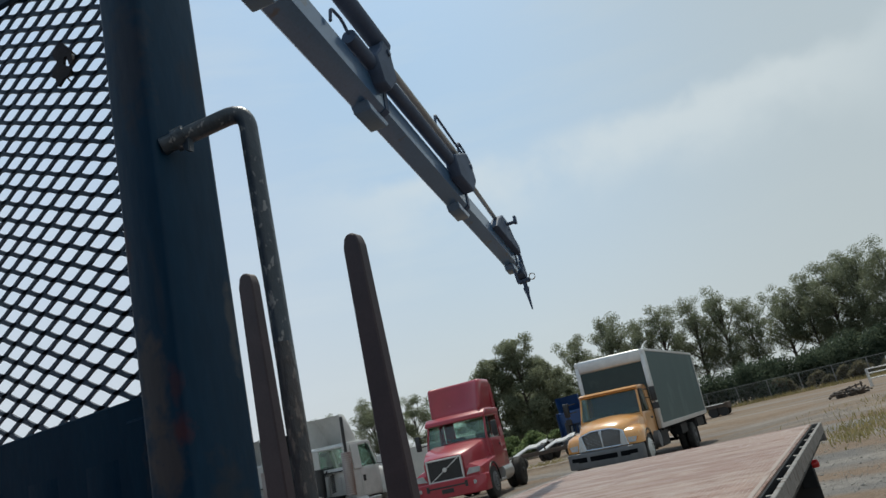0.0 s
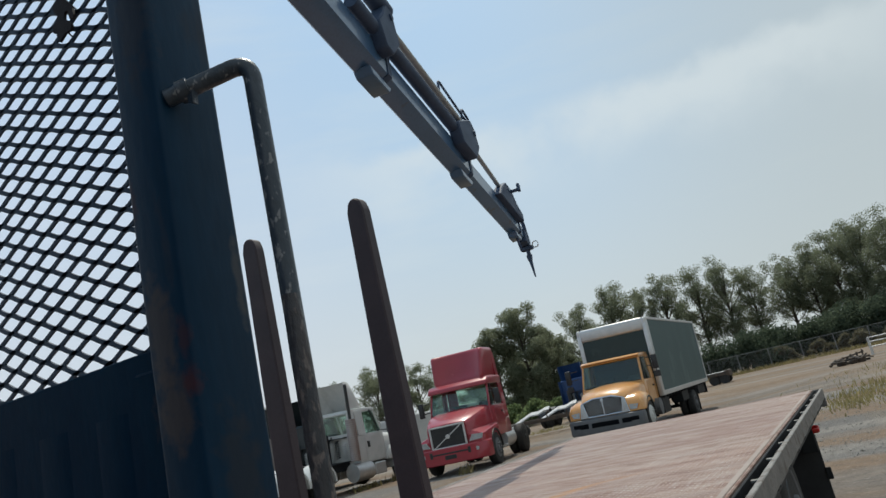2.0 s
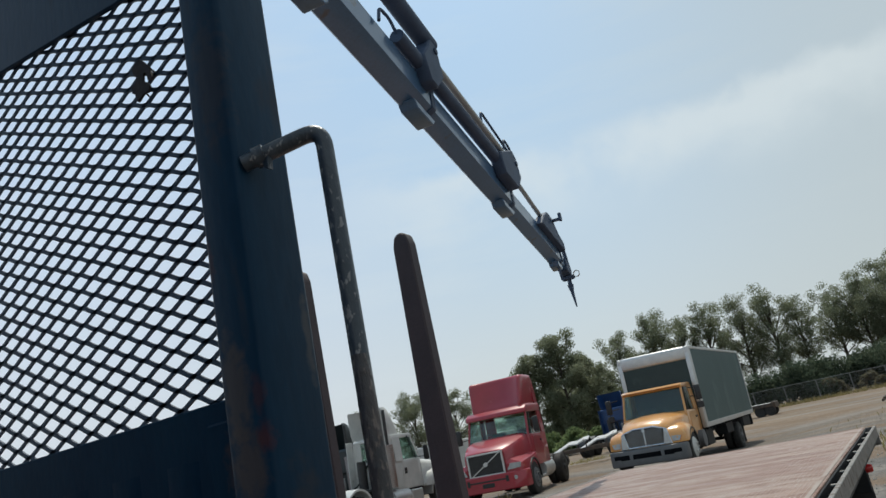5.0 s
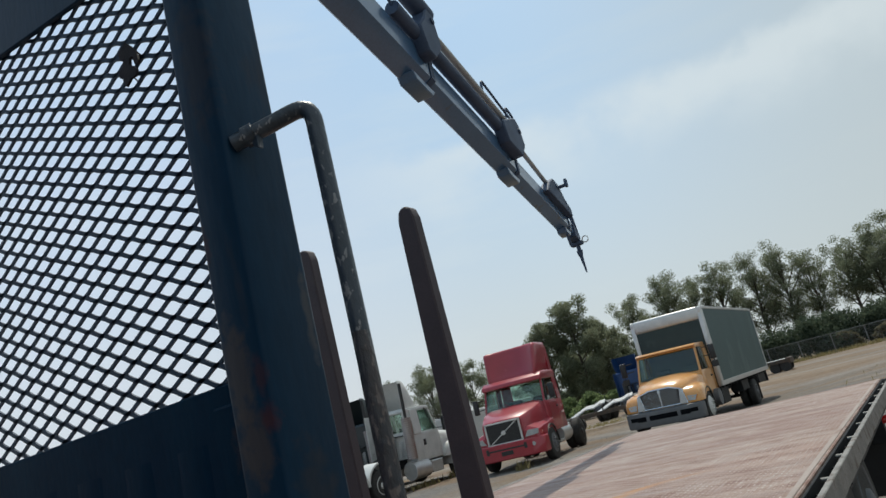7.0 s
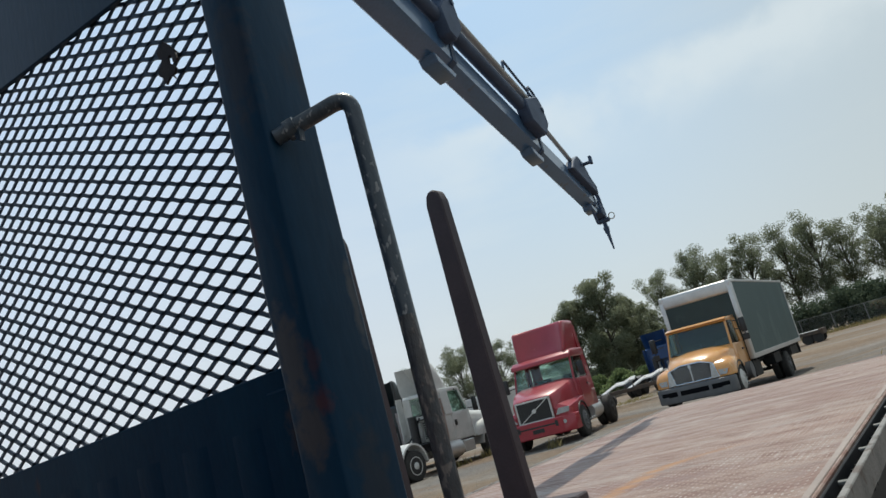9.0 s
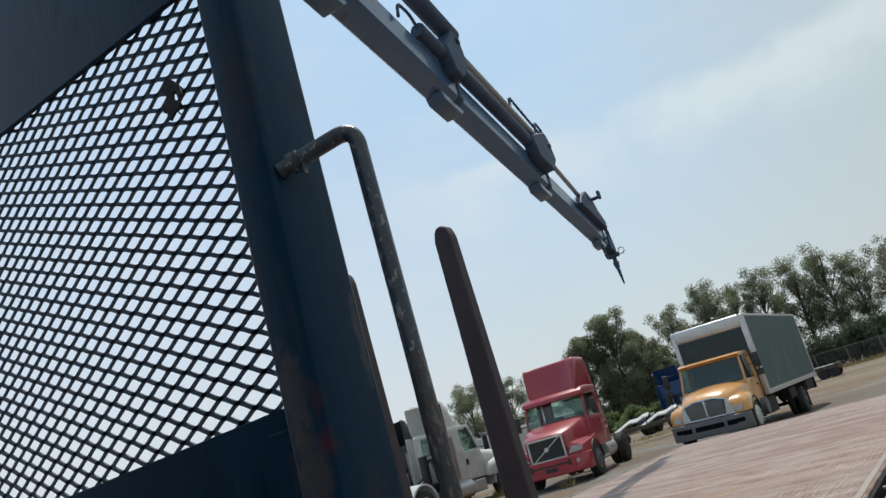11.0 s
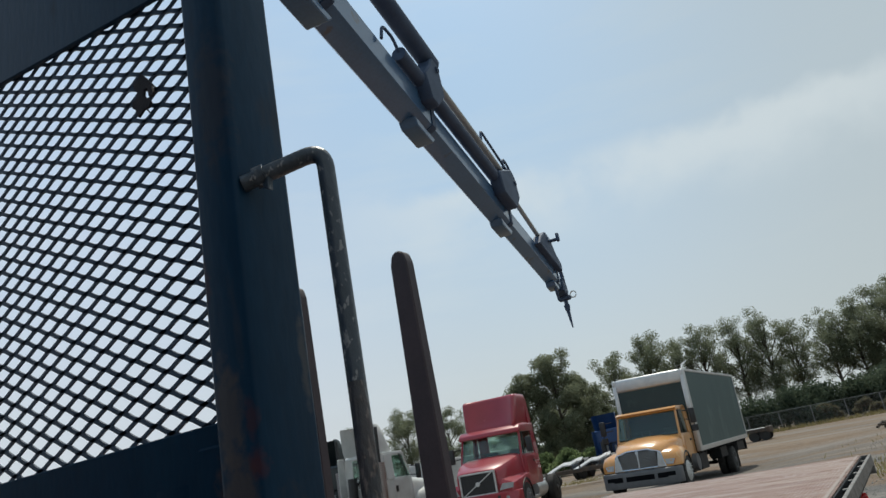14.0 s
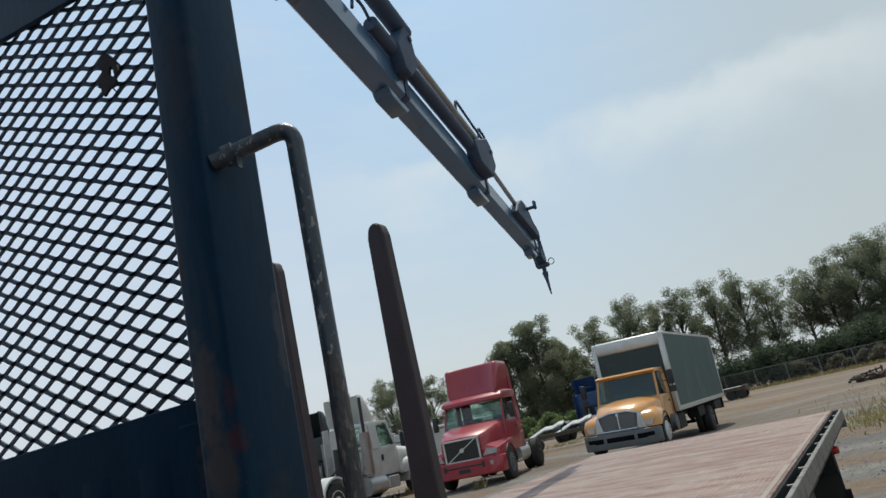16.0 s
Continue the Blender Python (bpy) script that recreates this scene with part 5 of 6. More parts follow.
def day_cab_tractor(name, label, paint, at, turn, tall=1.0, rims=WHITE_PAINT, rear=True, lean=0.0):
    t = thing(name, label, "truck", at=at, turn=turn, lean=lean)
    P = lambda n, bm, m, lab="", sm=False, par=None: part(n, bm, m, par or t, lab, sm)
    cab = P("cab", box(-0.995, 0.995, 1.95, 3.46, 0.85, 1.84, 0.05, seg=2), paint, "painted day cab")
    greenhouse(P, cab, paint, 1.95, 2.25, 3.44, 1.82, 2.62, 0.99, 0.93, rear)
    rings = []
    for z, yf, w in ((2.72, 2.55, 0.74), (2.9, 2.68, 0.80), (3.3, 2.92, 0.83), (3.62, 3.12, 0.84), (3.70, 3.2, 0.80)):
        rings.append([(-w, 3.62, z), (-w, yf + 0.3, z), (-w * 0.85, yf + 0.05, z), (0, yf, z), (w * 0.85, yf + 0.05, z), (w, yf + 0.3, z), (w, 3.62, z)])
    P("roof_fairing", open_shell(rings, 0.02), paint, "hollow roof fairing open at the back")
    for s in (-1, 1):
        P("side_extender", box(min(s * 0.93, s * 0.96), max(s * 0.93, s * 0.96), 3.46, 3.80, 1.15, 2.70, 0.008), paint)
    P("air_cleaner", tube([(0.35, 3.75, 1.05), (0.35, 3.75, 2.0)], 0.17, 14), BLACK)
    for s in (-1, 1):
        P("door", box(min(s * 0.99, s * 1.005), max(s * 0.99, s * 1.005), 2.15, 3.08, 0.92, 1.76, 0.005), paint, par=cab)
        P("door_handle", box(min(s * 1.0, s * 1.04), max(s * 1.0, s * 1.04), 2.86, 2.98, 1.36, 1.56, 0.01), BLACK, par=cab)
        if s < 0:
            P("exhaust_shield", lathe_z([(0.18 + 0.012 * (k % 2), 1.0 + 0.035 * k) for k in range(41)], s * 0.98, 3.72), BROWN_CHROME, "ribbed exhaust shield with painted brown reflections")
            P("exhaust_pipe", tube([(s * 0.98, 3.72, 2.4), (s * 0.98, 3.72, 3.58)], 0.06, 12), BLACK)
        P("fuel_tank", tube([(s * 0.86, 2.95, 0.62), (s * 0.86, 3.85, 0.62)], 0.31, 22), SILVER, "round aluminium fuel tank")
        P("battery_box", box(s * 0.86 - 0.25, s * 0.86 + 0.25, 2.2, 2.85, 0.40, 0.80, 0.03), SILVER)
        mirror_unit(t, s * 1.34, 2.0, 1.7, 2.2, s)
        f = []
        for y, zt, xo in ((0.10, 0.98, 1.02), (0.3, 1.18, 1.12), (0.7, 1.30, 1.17), (1.2, 1.34, 1.18), (1.7, 1.28, 1.17), (1.95, 1.1, 1.1)):
            f.append([(s * 0.55, y, 0.82), (s * 0.55, y, zt + 0.1), (s * (xo - 0.25), y, zt + 0.03), (s * (xo - 0.07), y, zt - 0.07), (s * xo, y, zt - 0.2), (s * xo, y, 0.82)])
        P("fender", loft(f), paint, "", True)
        arch(t, min(s * 0.75, s * 1.19), max(s * 0.75, s * 1.19), 1.15, 0.56, 0.52, SILVER)
        wheel(t, s * 1.02, 1.15, 0.52, s, 0.28, rims, -0.04)
        for y in (5.75, 7.05):
            wheel(t, s * 1.08, y, 0.52, s, 0.26, rims, 0.10)
            wheel(t, s * 0.76, y, 0.52, s, 0.26, rims, 0.10)
            arch(t, min(s * 0.62, s * 1.22), max(s * 0.62, s * 1.22), y, 0.60, 0.55, paint if paint == WHITE_PAINT else BLACK, "mud_guard")
    rings = []
    for y, zt, w in ((0.05, 1.40, 0.66), (0.15, 1.48, 0.74), (0.7, 1.62, 0.86), (1.4, 1.72, 0.95), (1.98, 1.80, 1.0)):
        rings.append([(-w, y, 0.82), (-w, y, zt - 0.2), (-w * 0.92, y, zt - 0.07), (-w * 0.7, y, zt), (0, y, zt + 0.03), (w * 0.7, y, zt), (w * 0.92, y, zt - 0.07), (w, y, zt - 0.2), (w, y, 0.82)])
    P("hood", loft(rings), paint, "", True)
    P("bumper", box(-1.15, 1.15, -0.1, 0.12, 0.4, 0.8, 0.04), SILVER)
    for x in (-0.42, 0.42):
        P("frame_rail", box(x - 0.04, x + 0.04, 0.4, 7.8, 0.74, 1.0), UNDER)
    for y in (5.75, 7.05):
        P("axle", tube([(-1.0, y, 0.52), (1.0, y, 0.52)], 0.08), UNDER)
    P("front_axle", tube([(-0.95, 1.15, 0.52), (0.95, 1.15, 0.52)], 0.06), UNDER)
    P("air_hose", tube(bend([(0.2, 3.5, 1.9), (0.5, 3.9, 1.2), (0.3, 4.6, 1.1), (0.2, 5.2, 1.15)], 0.2, 5), 0.03, 6), BLACK)
    # coiled air and power lines on the back of the cab
    for x, z0, turns, m in ((-0.10, 1.15, 8, BLACK), (0.16, 1.05, 9, SILVER), (-0.42, 1.10, 7, SILVER)):
        P("coiled_line", tube([(x + 0.075 * math.cos(k * 0.7), 3.60 + 0.075 * math.sin(k * 0.7), z0 + 0.0085 * k) for k in range(turns * 9)], 0.017, 5), m)
    P("line_hanger", box(-0.50, 0.40, 3.46, 3.66, 1.80, 1.84, 0.006), BLACK)
    P("deck_plate", box(-0.60, 0.60, 3.5, 4.9, 1.0, 1.03, 0.004), UNDER)
    if tall > 1:
        for ob in t.children:
            if not ob.name.startswith("tyre"):
                ob.scale.z = tall


day_cab_tractor("white_truck_tractor", "parked white truck tractor with roof fairing and exhaust", WHITE_PAINT, (-16.77, 25.49, 0.02), 177, 1.05, lean=-2.2)
day_cab_tractor("black_truck_tractor", "parked dark truck tractor behind the white one", BLACK_PAINT, (-20.35, 27.4, 0), 180, 1.04, rims=BUMPER_GREY, rear=False)
day_cab_tractor("grey_truck_tractor", "parked pale grey truck tractor at the end of the row", TRAILER_WHITE, (-23.7, 28.6, 0), 180, 1.10, rims=BUMPER_GREY, rear=False)
day_cab_tractor("blue_truck_tractor", "parked blue truck tractor near the trees", BLUE_PAINT, (-16.75, 51.6, 0), 178, rims=BUMPER_GREY, rear=False)


# ---- trees, bushes and the fence ----
def leaf_cloud(centres, radii, count, size, rng, squash=0.8):
    """Loose small leaves round the given centres, as one mesh of quads."""
    c = np.asarray(centres)
    r = np.asarray(radii)
    pick = rng.choice(len(c), count, p=r ** 2 / (r ** 2).sum())
    d = rng.normal(size=(count, 3))
    d /= np.linalg.norm(d, axis=1)[:, None]
    d[:, 2] *= squash
    pos = c[pick] + d * (r[pick] * rng.uniform(0.05, 1.08, count) ** 0.6)[:, None]
    u = rng.normal(size=(count, 3))
    u /= np.linalg.norm(u, axis=1)[:, None]
    v = np.cross(u, rng.normal(size=(count, 3)))
    v /= np.linalg.norm(v, axis=1)[:, None]
    s = size * rng.uniform(0.6, 1.4, count)[:, None]
    quad = np.stack([pos - u * s, pos - v * s * 0.6, pos + u * s, pos + v * s * 0.6], 1).reshape(-1, 3)
    return quad, np.arange(count * 4).reshape(-1, 4)


def tree(x, y, h, w, seed, leaves=4200, bare=0.24, lean=0.0, size=0.078, full=1.0):
    rng = np.random.default_rng(seed)
    t = thing("tree", "tall leafy grey-green tree behind the yard fence", "tree", "trees behind the fence", at=(x, y, 0))
    top = Vector((lean, 0, h * 0.93))
    bm = tube([top * s + Vector((math.sin(s * 5 + seed) * 0.15, 0, 0)) for s in (0, 0.15, 0.35, 0.55, 0.75, 0.95)], 0.022 * h, 8, None, 0.03)
    cs, rs = [], []
    n = int(8 + h * 1.0)
    for k in range(n):
        f = bare + (1 - bare) * (k + 0.5) / n
        a = k * 2.4 + rng.uniform(-0.5, 0.5)
        reach = w * (0.30 + 0.70 * math.sin(math.pi * min(1, (f - bare) / (1 - bare) * 0.86 + 0.12))) * rng.uniform(0.5, 1.0)
        p0 = top * (f * 0.74)
        p1 = Vector((p0.x + math.cos(a) * reach, math.sin(a) * reach, f * h + rng.uniform(-0.3, 0.5)))
        tube([p0, p0.lerp(p1, 0.55) + Vector((0, 0, -0.15)), p1], 0.0065 * h, 5, bm, 0.02)
        for q in range(4):
            c = p0.lerp(p1, 0.46 + 0.19 * q + rng.uniform(-0.08, 0.08))
            cs.append((c.x + rng.normal() * 0.22, c.y + rng.normal() * 0.22, c.z + rng.normal() * 0.28))
            rs.append(rng.uniform(0.042, 0.080) * h * full * (0.7 + 0.3 * w / (h * 0.25)))
    for k in range(3):
        cs.append((top.x + rng.normal() * 0.3, rng.normal() * 0.3, h * (0.92 + 0.015 * k)))
        rs.append(0.05 * h)
    part("trunk", bm, TRUNK, t)
    v, f = leaf_cloud(cs, rs, int(leaves * 5.6), size, rng)
    mesh_from("crown", v, f, LEAF, t)
    return t


for x, y, h, w, seed, n in (
        (-26.7, 64.6, 10.9, 2.9, 1, 5200), (-29.3, 63.6, 9.7, 2.4, 2, 3800), (-25.2, 67.1, 8.2, 2.6, 3, 3600), (-24.4, 69.0, 6.0, 2.2, 4, 2400),
        (-28.6, 87.4, 12.0, 3.2, 5, 3600), (-24.6, 88.8, 13.6, 3.8, 6, 5200), (-21.9, 92.4, 12.6, 3.0, 7, 3800), (-18.9, 93.1, 13.5, 3.0, 8, 3600),
        (-15.0, 93.9, 13.4, 2.6, 9, 3200), (-11.9, 94.4, 13.3, 2.5, 10, 3200), (-9.3, 96.6, 11.7, 2.1, 11, 2100), (-5.6, 99.9, 12.3, 2.8, 12, 3100),
        (-2.6, 100.0, 12.5, 3.2, 13, 3700), (0.3, 100.1, 14.2, 3.4, 14, 5000), (3.2, 98.1, 14.2, 3.4, 15, 5200), (6.6, 94.9, 13.3, 3.4, 16, 5000),
        (10.0, 94.6, 13.2, 3.4, 17, 4200), (-50.8, 74.1, 10.2, 3.0, 18, 3400), (-46.4, 76.6, 9.3, 2.8, 19, 2800), (-58.4, 74.6, 9.0, 2.8, 20, 2600),
        (-41.0, 82.0, 8.6, 2.8, 21, 2600), (-34.0, 80.0, 8.2, 2.8, 22, 2600)):
    gap = {1: 0.10, 2: 0.12, 3: 0.10, 4: 0.08, 8: 0.32, 9: 0.36, 10: 0.36, 11: 0.42, 12: 0.47, 13: 0.42, 14: 0.33, 15: 0.28}.get(seed, 0.24)
    tree(x, y, h, w * (1.25 if gap > 0.25 else 1.22), seed, int(n * (1.5 if seed < 5 else 1.15)), gap, full=1.22 if seed < 5 or seed > 17 else 1.12 if seed > 13 else 1.0)


def bush(x, y, h, w, seed, n, mat=BUSH_LEAF, label="dense green bushes below the trees"):
    rng = np.random.default_rng(seed + 100)
    cs = [(rng.uniform(-w, w), rng.uniform(-1.0, 1.0), h * rng.uniform(0.15, 0.75)) for _ in range(int(6 + w * 3))]
    v, f = leaf_cloud(cs, [h * rng.uniform(0.22, 0.36) for _ in cs], int(n * 1.8), 0.12, rng)
    v[:, 2] = np.abs(v[:, 2])
    ob = mesh_from("bush", v, f, mat)
    ob.location = (x, y, 0)
    tagged(ob, label, "bush", "bushes along the yard", "")


for k, (x, y, h, w, n) in enumerate(((-24.6, 56.5, 2.3, 1.8, 2600), (-21.6, 57.9, 2.0, 1.6, 2200), (-27.5, 58.0, 2.2, 1.8, 2200), (-13.0, 92, 4.4, 3.5, 5600), (-6.5, 93, 5.2, 3.5, 10000), (-2.5, 93, 5.0, 3.0, 9000),
                                     (1.5, 91.5, 5.6, 3.2, 10000), (5.5, 90.5, 5.8, 3.2, 10000), (9.5, 91, 5.6, 3.4, 9000), (-20.0, 90, 3.2, 3.6, 2600), (-33, 76, 3.4, 5.0, 3600), (-44, 72, 3.2, 6.0, 4200), (-55, 70, 3.0, 6.0, 3600), (-28, 88, 3.0, 4.5, 5000), (-19, 88, 3.6, 4.5, 6000), (-11.0, 87.5, 4.9, 4.5, 10000), (13, 88, 4.0, 4.0, 6000), (-3.0, 86.5, 1.9, 4.5, 5600), (5.0, 85.5, 2.2, 4.5, 6000))):
    if k < 3:
        bush(x, y, h, w, k, n, FRESH_LEAF, "low fresh green bushes behind the parked trucks")
    elif k > 16:
        bush(x, y, h, w, k, n, DRY_LEAF, "dry brownish scrub along the yard fence")
    else:
        bush(x, y, h, w, k, n)


def fence():
    f = thing("chain_link_fence", "galvanised chain-link fence along the back of the yard", "fence", at=(-6, 83, 0))
    F = lambda n, bm, m: part(n, bm, m, f)
    A, B = Vector((-30, 1.0, 0)), Vector((26, -1.2, 0))
    n = 18
    for k in range(n + 1):
        p = A.lerp(B, k / n)
        F("fence_post", tube([p, p + Vector((0, 0, 1.95))], 0.045, 8), FENCE_STEEL)
    F("top_rail", tube([A + Vector((0, 0, 1.92)), B + Vector((0, 0, 1.92))], 0.03, 6), FENCE_STEEL)
    F("bottom_wire", tube([A + Vector((0, 0, 0.08)), B + Vector((0, 0, 0.08))], 0.012, 6), FENCE_STEEL)
    verts, faces = [], []
    step, h = 0.20, 1.85
    L = (B - A).length
    d = (B - A).normalized()
    cnt = int(L / step)
    for k in range(-int(h / step), cnt):
        for s in (1, -1):
            a0 = max(0.0, k * step)
            b0 = min(L, k * step + h)
            if b0 <= a0:
                continue
            za, zb = (a0 - k * step, b0 - k * step)
            if s < 0:
                za, zb = h - za, h - zb
            p, q = A + d * a0 + Vector((0, 0, za + 0.05)), A + d * b0 + Vector((0, 0, zb + 0.05))
            i = len(verts)
            t = 0.006
            verts += [tuple(p + Vector((0, 0, t))), tuple(p - Vector((0, 0, t))), tuple(q - Vector((0, 0, t))), tuple(q + Vector((0, 0, t)))]
            verts += [tuple(Vector(v) + Vector((0, 0.008, 0))) for v in verts[i:i + 4]]
            faces += [(i, i + 1, i + 2, i + 3), (i + 4, i + 5, i + 6, i + 7), (i, i + 3, i + 7, i + 4), (i + 1, i + 2, i + 6, i + 5)]
    me = bpy.data.meshes.new("wire_mesh")
    me.from_pydata(verts, [], faces)
    me.materials.append(FENCE_STEEL)
    ob = new("wire_mesh", me)
    ob.parent = f


fence()


# ---- things standing about the back of the yard ----
def car_hauler():
    t = thing("car_hauler_trailer", "low car hauler trailer with raised pale steel ramps", "trailer", at=(-14.6, 36.0, 0), turn=4)
    P = lambda n, bm, m, lab="": part(n, bm, m, t, lab)
    for y in (-0.95, 0.95):
        P("side_beam", box(-4.4, 1.9, y - 0.05, y + 0.05, 0.66, 0.84, 0.01), SCRAP)
    for k in range(8):
        P("cross_bar", box(-4.2 + k * 0.85, -4.12 + k * 0.85, -0.95, 0.95, 0.68, 0.76), SCRAP)
    for y, dx in ((-0.7, -0.30), (0.7, 0.75)):
        b = loft([[(dx + a, y - 0.15, c - 0.08), (dx + a, y + 0.15, c + 0.06), (dx + a, y + 0.15, c), (dx + a, y - 0.15, c - 0.14)] for a, c in ((-1.15, 0.74), (-0.55, 0.98), (-0.05, 1.17), (0.40, 1.16), (0.72, 1.28), (1.0, 1.30))])
        P("ramp", b, WHITE_STEEL, "pale steel ramp")
        for k in range(4):
            P("ramp_strut", box(dx - 0.5 + k * 0.42, dx - 0.45 + k * 0.42, y - 0.03, y + 0.03, 0.70, 0.88 + k * 0.07), SCRAP)
    for y, s in ((-1.12, -1), (1.12, 1)):
        for x in (-2.6, -1.6):
            w = tube([(x, y - 0.11, 0.36), (x, y + 0.11, 0.36)], 0.36, 20)
            P("tyre", w, TYRE)
    P("jack_leg", box(1.7, 1.8, -0.05, 0.05, 0.0, 0.7), SCRAP)


car_hauler()


def flat_trailer():
    t = thing("flatbed_trailer", "low flatbed trailer with grey deck and dual wheels", "trailer", at=(-11.5, 60.0, 0), turn=2)
    P = lambda n, bm, m, lab="": part(n, bm, m, t, lab)
    P("deck", box(-4.0, 2.5, -1.2, 1.2, 0.76, 0.90, 0.01), TRAILER_WHITE, "grey trailer deck")
    P("side_rail", box(-4.0, 2.6, -1.24, -1.20, 0.64, 0.88, 0.01), SCRAP)
    for x in (1.6, 2.35):
        for y in (-1.0, 1.0):
            P("tyre", tube([(x, y - 0.14, 0.36), (x, y + 0.14, 0.36)], 0.36, 22), TYRE)
    P("tail_frame", box(2.5, 2.8, -1.1, 1.1, 0.5, 0.95, 0.04), SCRAP)
    P("landing_leg", box(-3.2, -3.05, -0.6, -0.45, 0, 0.88), SCRAP)


flat_trailer()


def scrap_heap():
    t = thing("scrap_pile", "pile of dark rusty scrap steel on the gravel", "scrap", at=(-0.35, 44.0, 0), turn=8)
    rng = random.Random(3)
    for k in range(16):
        x, y = rng.uniform(-0.9, 0.9), rng.uniform(-0.5, 0.5)
        a, b = rng.uniform(0, 3.14), rng.uniform(-0.25, 0.35)
        ln = rng.uniform(0.35, 0.8)
        d = Vector((math.cos(a) * math.cos(b), math.sin(a) * math.cos(b), abs(math.sin(b)))) * ln
        z = rng.uniform(0.05, 0.30) * (1 - abs(x) * 0.5)
        part("scrap_bar", tube([Vector((x, y, z)) - d * 0.5 + Vector((0, 0, d.z * 0.5)), Vector((x, y, z)) + d * 0.5 + Vector((0, 0, d.z * 0.5))], rng.uniform(0.03, 0.07), 6), SCRAP, t)
    for x in (-0.5, 0.1, 0.5):
        part("scrap_block", box(x - 0.18, x + 0.18, -0.25, 0.25, 0.0, 0.34, 0.04), SCRAP, t)
    for x, h in ((-0.35, 0.42), (0.05, 0.50), (0.35, 0.55), (0.62, 0.62)):
        part("scrap_post", tube([(x, 0, 0), (x + 0.04, 0.05, h)], 0.045, 8), SCRAP, t)
    part("scrap_beam", tube([(-0.75, 0.02, 0.30), (0.72, 0.05, 0.52)], 0.04, 8), SCRAP, t)


scrap_heap()


def pipe_rack(at, turn, w, h):
    t = thing("pipe_rack", "white tubular steel rack standing on the gravel", "rack", "white pipe racks", at=at, turn=turn)
    for x in (0, w):
        for y in (0, 0.9):
            part("upright", tube([(x, y, 0), (x, y, h)], 0.035, 8), WHITE_STEEL, t)
        part("end_rail", tube([(x, 0, h * 0.6), (x, 0.9, h * 0.6)], 0.03, 8), WHITE_STEEL, t)
        part("end_rail", tube([(x, 0, h), (x, 0.9, h)], 0.03, 8), WHITE_STEEL, t)
    for y in (0, 0.9):
        for z in (h * 0.45, h * 0.75, h):
            part("long_rail", tube([(0, y, z), (w, y, z)], 0.03, 8), WHITE_STEEL, t)


pipe_rack((0.75, 52.0, 0), -6, 1.3, 1.05)
pipe_rack((2.05, 53.0, 0), -4, 1.6, 1.55)


def box_trailer():
    t = thing("cargo_trailer", "small dull white enclosed cargo trailer", "trailer", at=(-23.5, 40.0, 0), turn=-12)
    P = lambda n, bm, m, lab="": part(n, bm, m, t, lab)
    P("body", box(-1.3, 1.3, -3.2, 3.2, 0.55, 2.6, 0.05), TRAILER_WHITE, "dull white trailer body")
    P("rear_door", box(-1.15, 1.15, -3.225, -3.205, 0.65, 2.5, 0.01), TRAILER_WHITE)
    for x in (-1.2, 1.2):
        P("tyre", tube([(x - 0.1, 0.2, 0.34), (x + 0.1, 0.2, 0.34)], 0.34, 20), TYRE)
    P("tongue", box(-0.06, 0.06, 3.2, 4.4, 0.45, 0.55), SCRAP)
    P("jack", box(-0.05, 0.05, 4.1, 4.2, 0.0, 0.5), SCRAP)


box_trailer()


def weeds(name, label, spots, seed, mat):
    """Tufts of narrow blades."""
    rng = np.random.default_rng(seed)
    verts, faces = [], []
    for x, y, rx, ry, n, h in spots:
        for _ in range(n):
            px, py = x + rng.normal() * rx, y + rng.normal() * ry
            a, hh, w = rng.uniform(0, 6.28), h * rng.uniform(0.4, 1.1), rng.uniform(0.008, 0.02)
            dx, dy = math.cos(a), math.sin(a)
            lx, ly = rng.normal() * 0.3 * hh, rng.normal() * 0.3 * hh
            i, g = len(verts), ground_z(px, py)
            verts += [(px - dx * w, py - dy * w, g), (px + dx * w, py + dy * w, g), (px + lx * 0.4 + dx * w * 0.8, py + ly * 0.4 + dy * w * 0.8, g + hh * 0.6), (px + lx * 0.4 - dx * w * 0.8, py + ly * 0.4 - dy * w * 0.8, g + hh * 0.6), (px + lx, py + ly, g + hh)]
            faces += [(i, i + 1, i + 2, i + 3), (i + 3, i + 2, i + 4)]
    me = bpy.data.meshes.new(name)
    me.from_pydata(verts, [], faces)
    me.materials.append(mat)
    tagged(new(name, me), label, "weeds", kind="stuff")


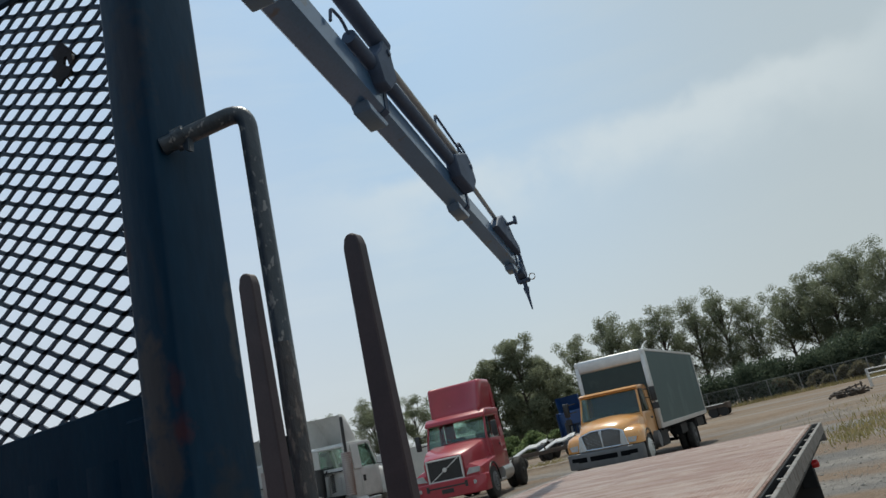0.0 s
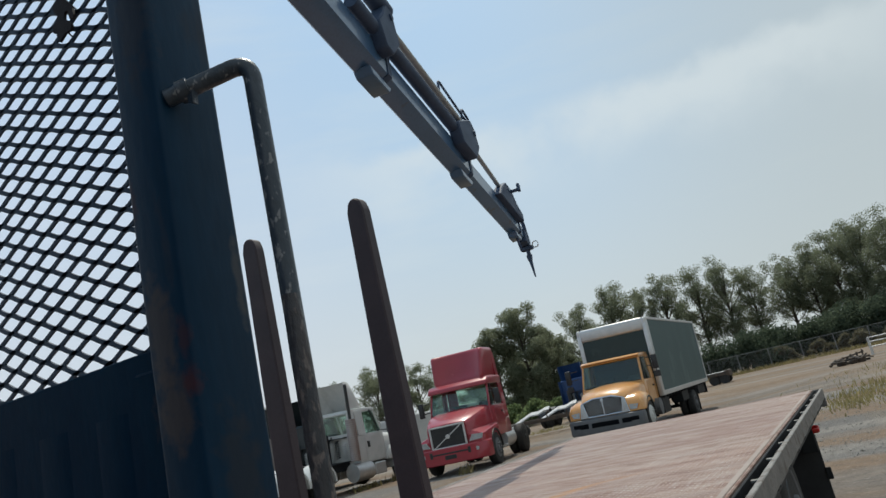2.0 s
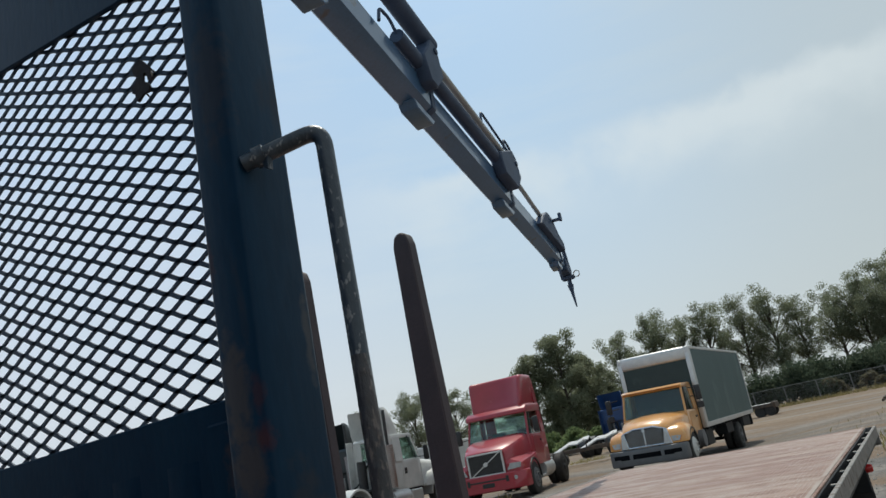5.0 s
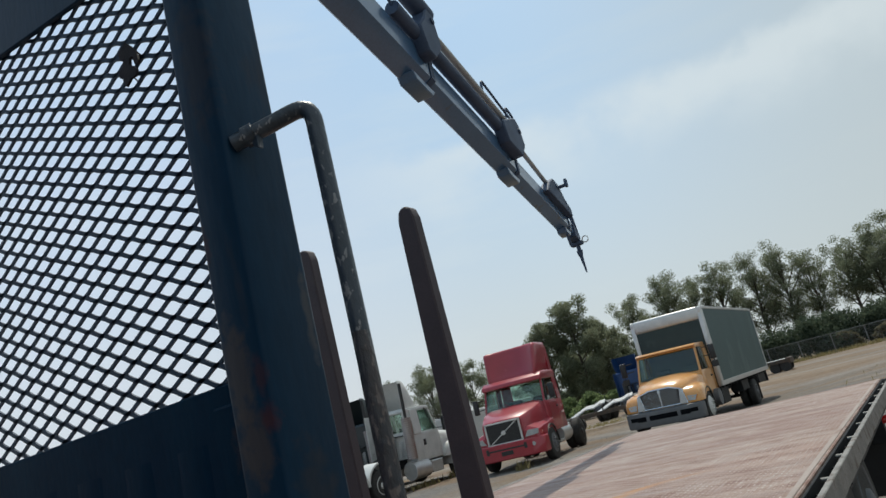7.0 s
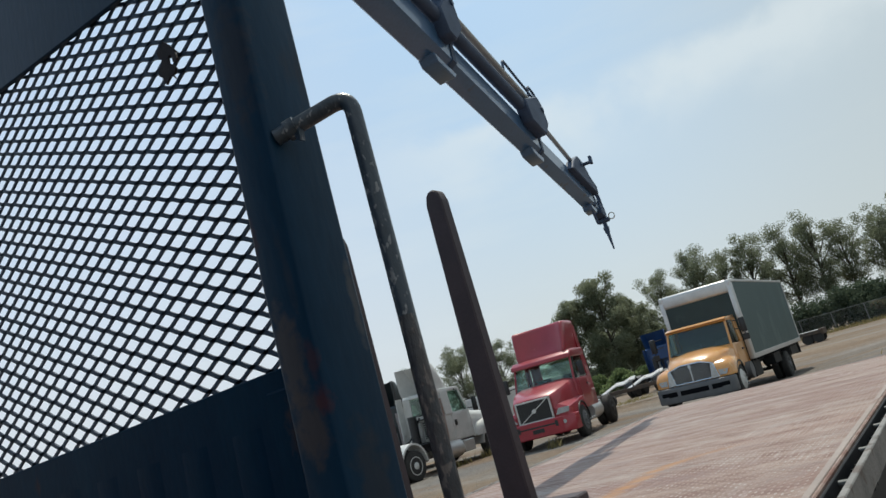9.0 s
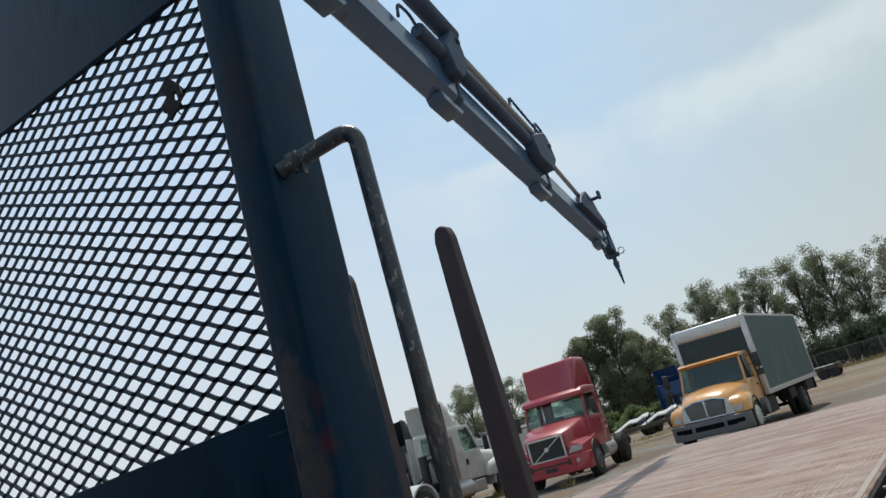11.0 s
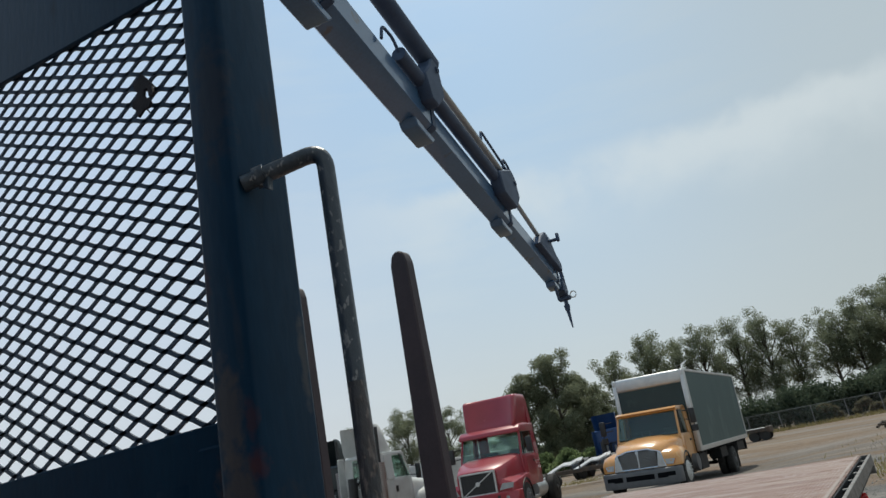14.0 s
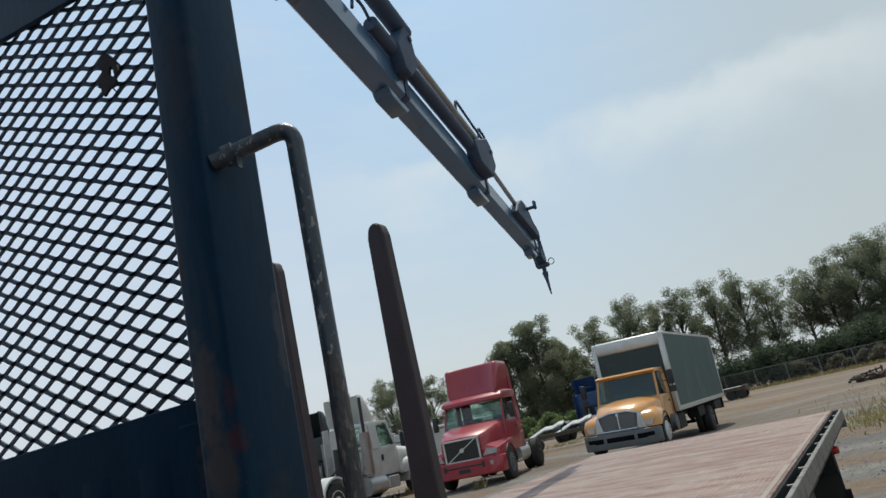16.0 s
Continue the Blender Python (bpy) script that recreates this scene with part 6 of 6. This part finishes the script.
weeds("dry_weeds", "yellowing weeds and dry grass tufts on the gravel",
      [(-0.15, 19.5, 0.40, 1.0, 420, 0.11), (0.3, 21.8, 0.6, 1.2, 480, 0.12), (0.9, 24.6, 0.6, 1.0, 260, 0.18), (2.0, 33.0, 1.5, 3.0, 300, 0.2),
       (-15.9, 39.4, 0.8, 0.8, 300, 0.2), (-15.6, 24.3, 0.25, 0.5, 300, 0.35), (-15.9, 22.0, 0.2, 0.4, 120, 0.25), (-11.0, 20.4, 0.15, 0.2, 60, 0.3)], 7, WEED)
weeds("fence_grass", "tall dry grass along the fence", [(-26 + k * 2.0, 81.5, 1.0, 0.9, 260, 0.45) for k in range(20)], 8, WEED)


def loose_stones():
    """Small angular stones strewn over the gravel."""
    rng = np.random.default_rng(21)
    base = np.array([(1, 0, 0), (0, 1, 0), (-1, 0, 0), (0, -1, 0), (0.1, 0.1, 0.8), (0, 0, -0.4)])
    tris = np.array([(0, 1, 4), (1, 2, 4), (2, 3, 4), (3, 0, 4), (1, 0, 5), (2, 1, 5), (3, 2, 5), (0, 3, 5)])
    n = 7000
    d = rng.uniform(0, 1, n) ** 1.3
    y = 11 + d * 26
    x = np.where(rng.uniform(size=n) < 0.6, rng.uniform(-1.2, 4.5, n), rng.uniform(-15, -0.5, n))
    s = rng.uniform(0.006, 0.020, n) * (1 + 0.6 * (rng.uniform(size=n) > 0.95))
    a = rng.uniform(0, 6.28, n)
    ca, sa = np.cos(a), np.sin(a)
    v = base[None] * s[:, None, None] * rng.uniform(0.6, 1.3, (n, 6, 1))
    v = np.stack([v[:, :, 0] * ca[:, None] - v[:, :, 1] * sa[:, None] + x[:, None], v[:, :, 0] * sa[:, None] + v[:, :, 1] * ca[:, None] + y[:, None], v[:, :, 2] + s[:, None] * 0.25 + np.array([ground_z(p, q) for p, q in zip(x, y)])[:, None]], 2).reshape(-1, 3)
    f = (tris[None] + 6 * np.arange(n)[:, None, None]).reshape(-1, 3)
    tagged(mesh_from("loose_stones", v, f, STONE), "small pale grey stones strewn on the gravel", "stones", kind="stuff")


loose_stones()
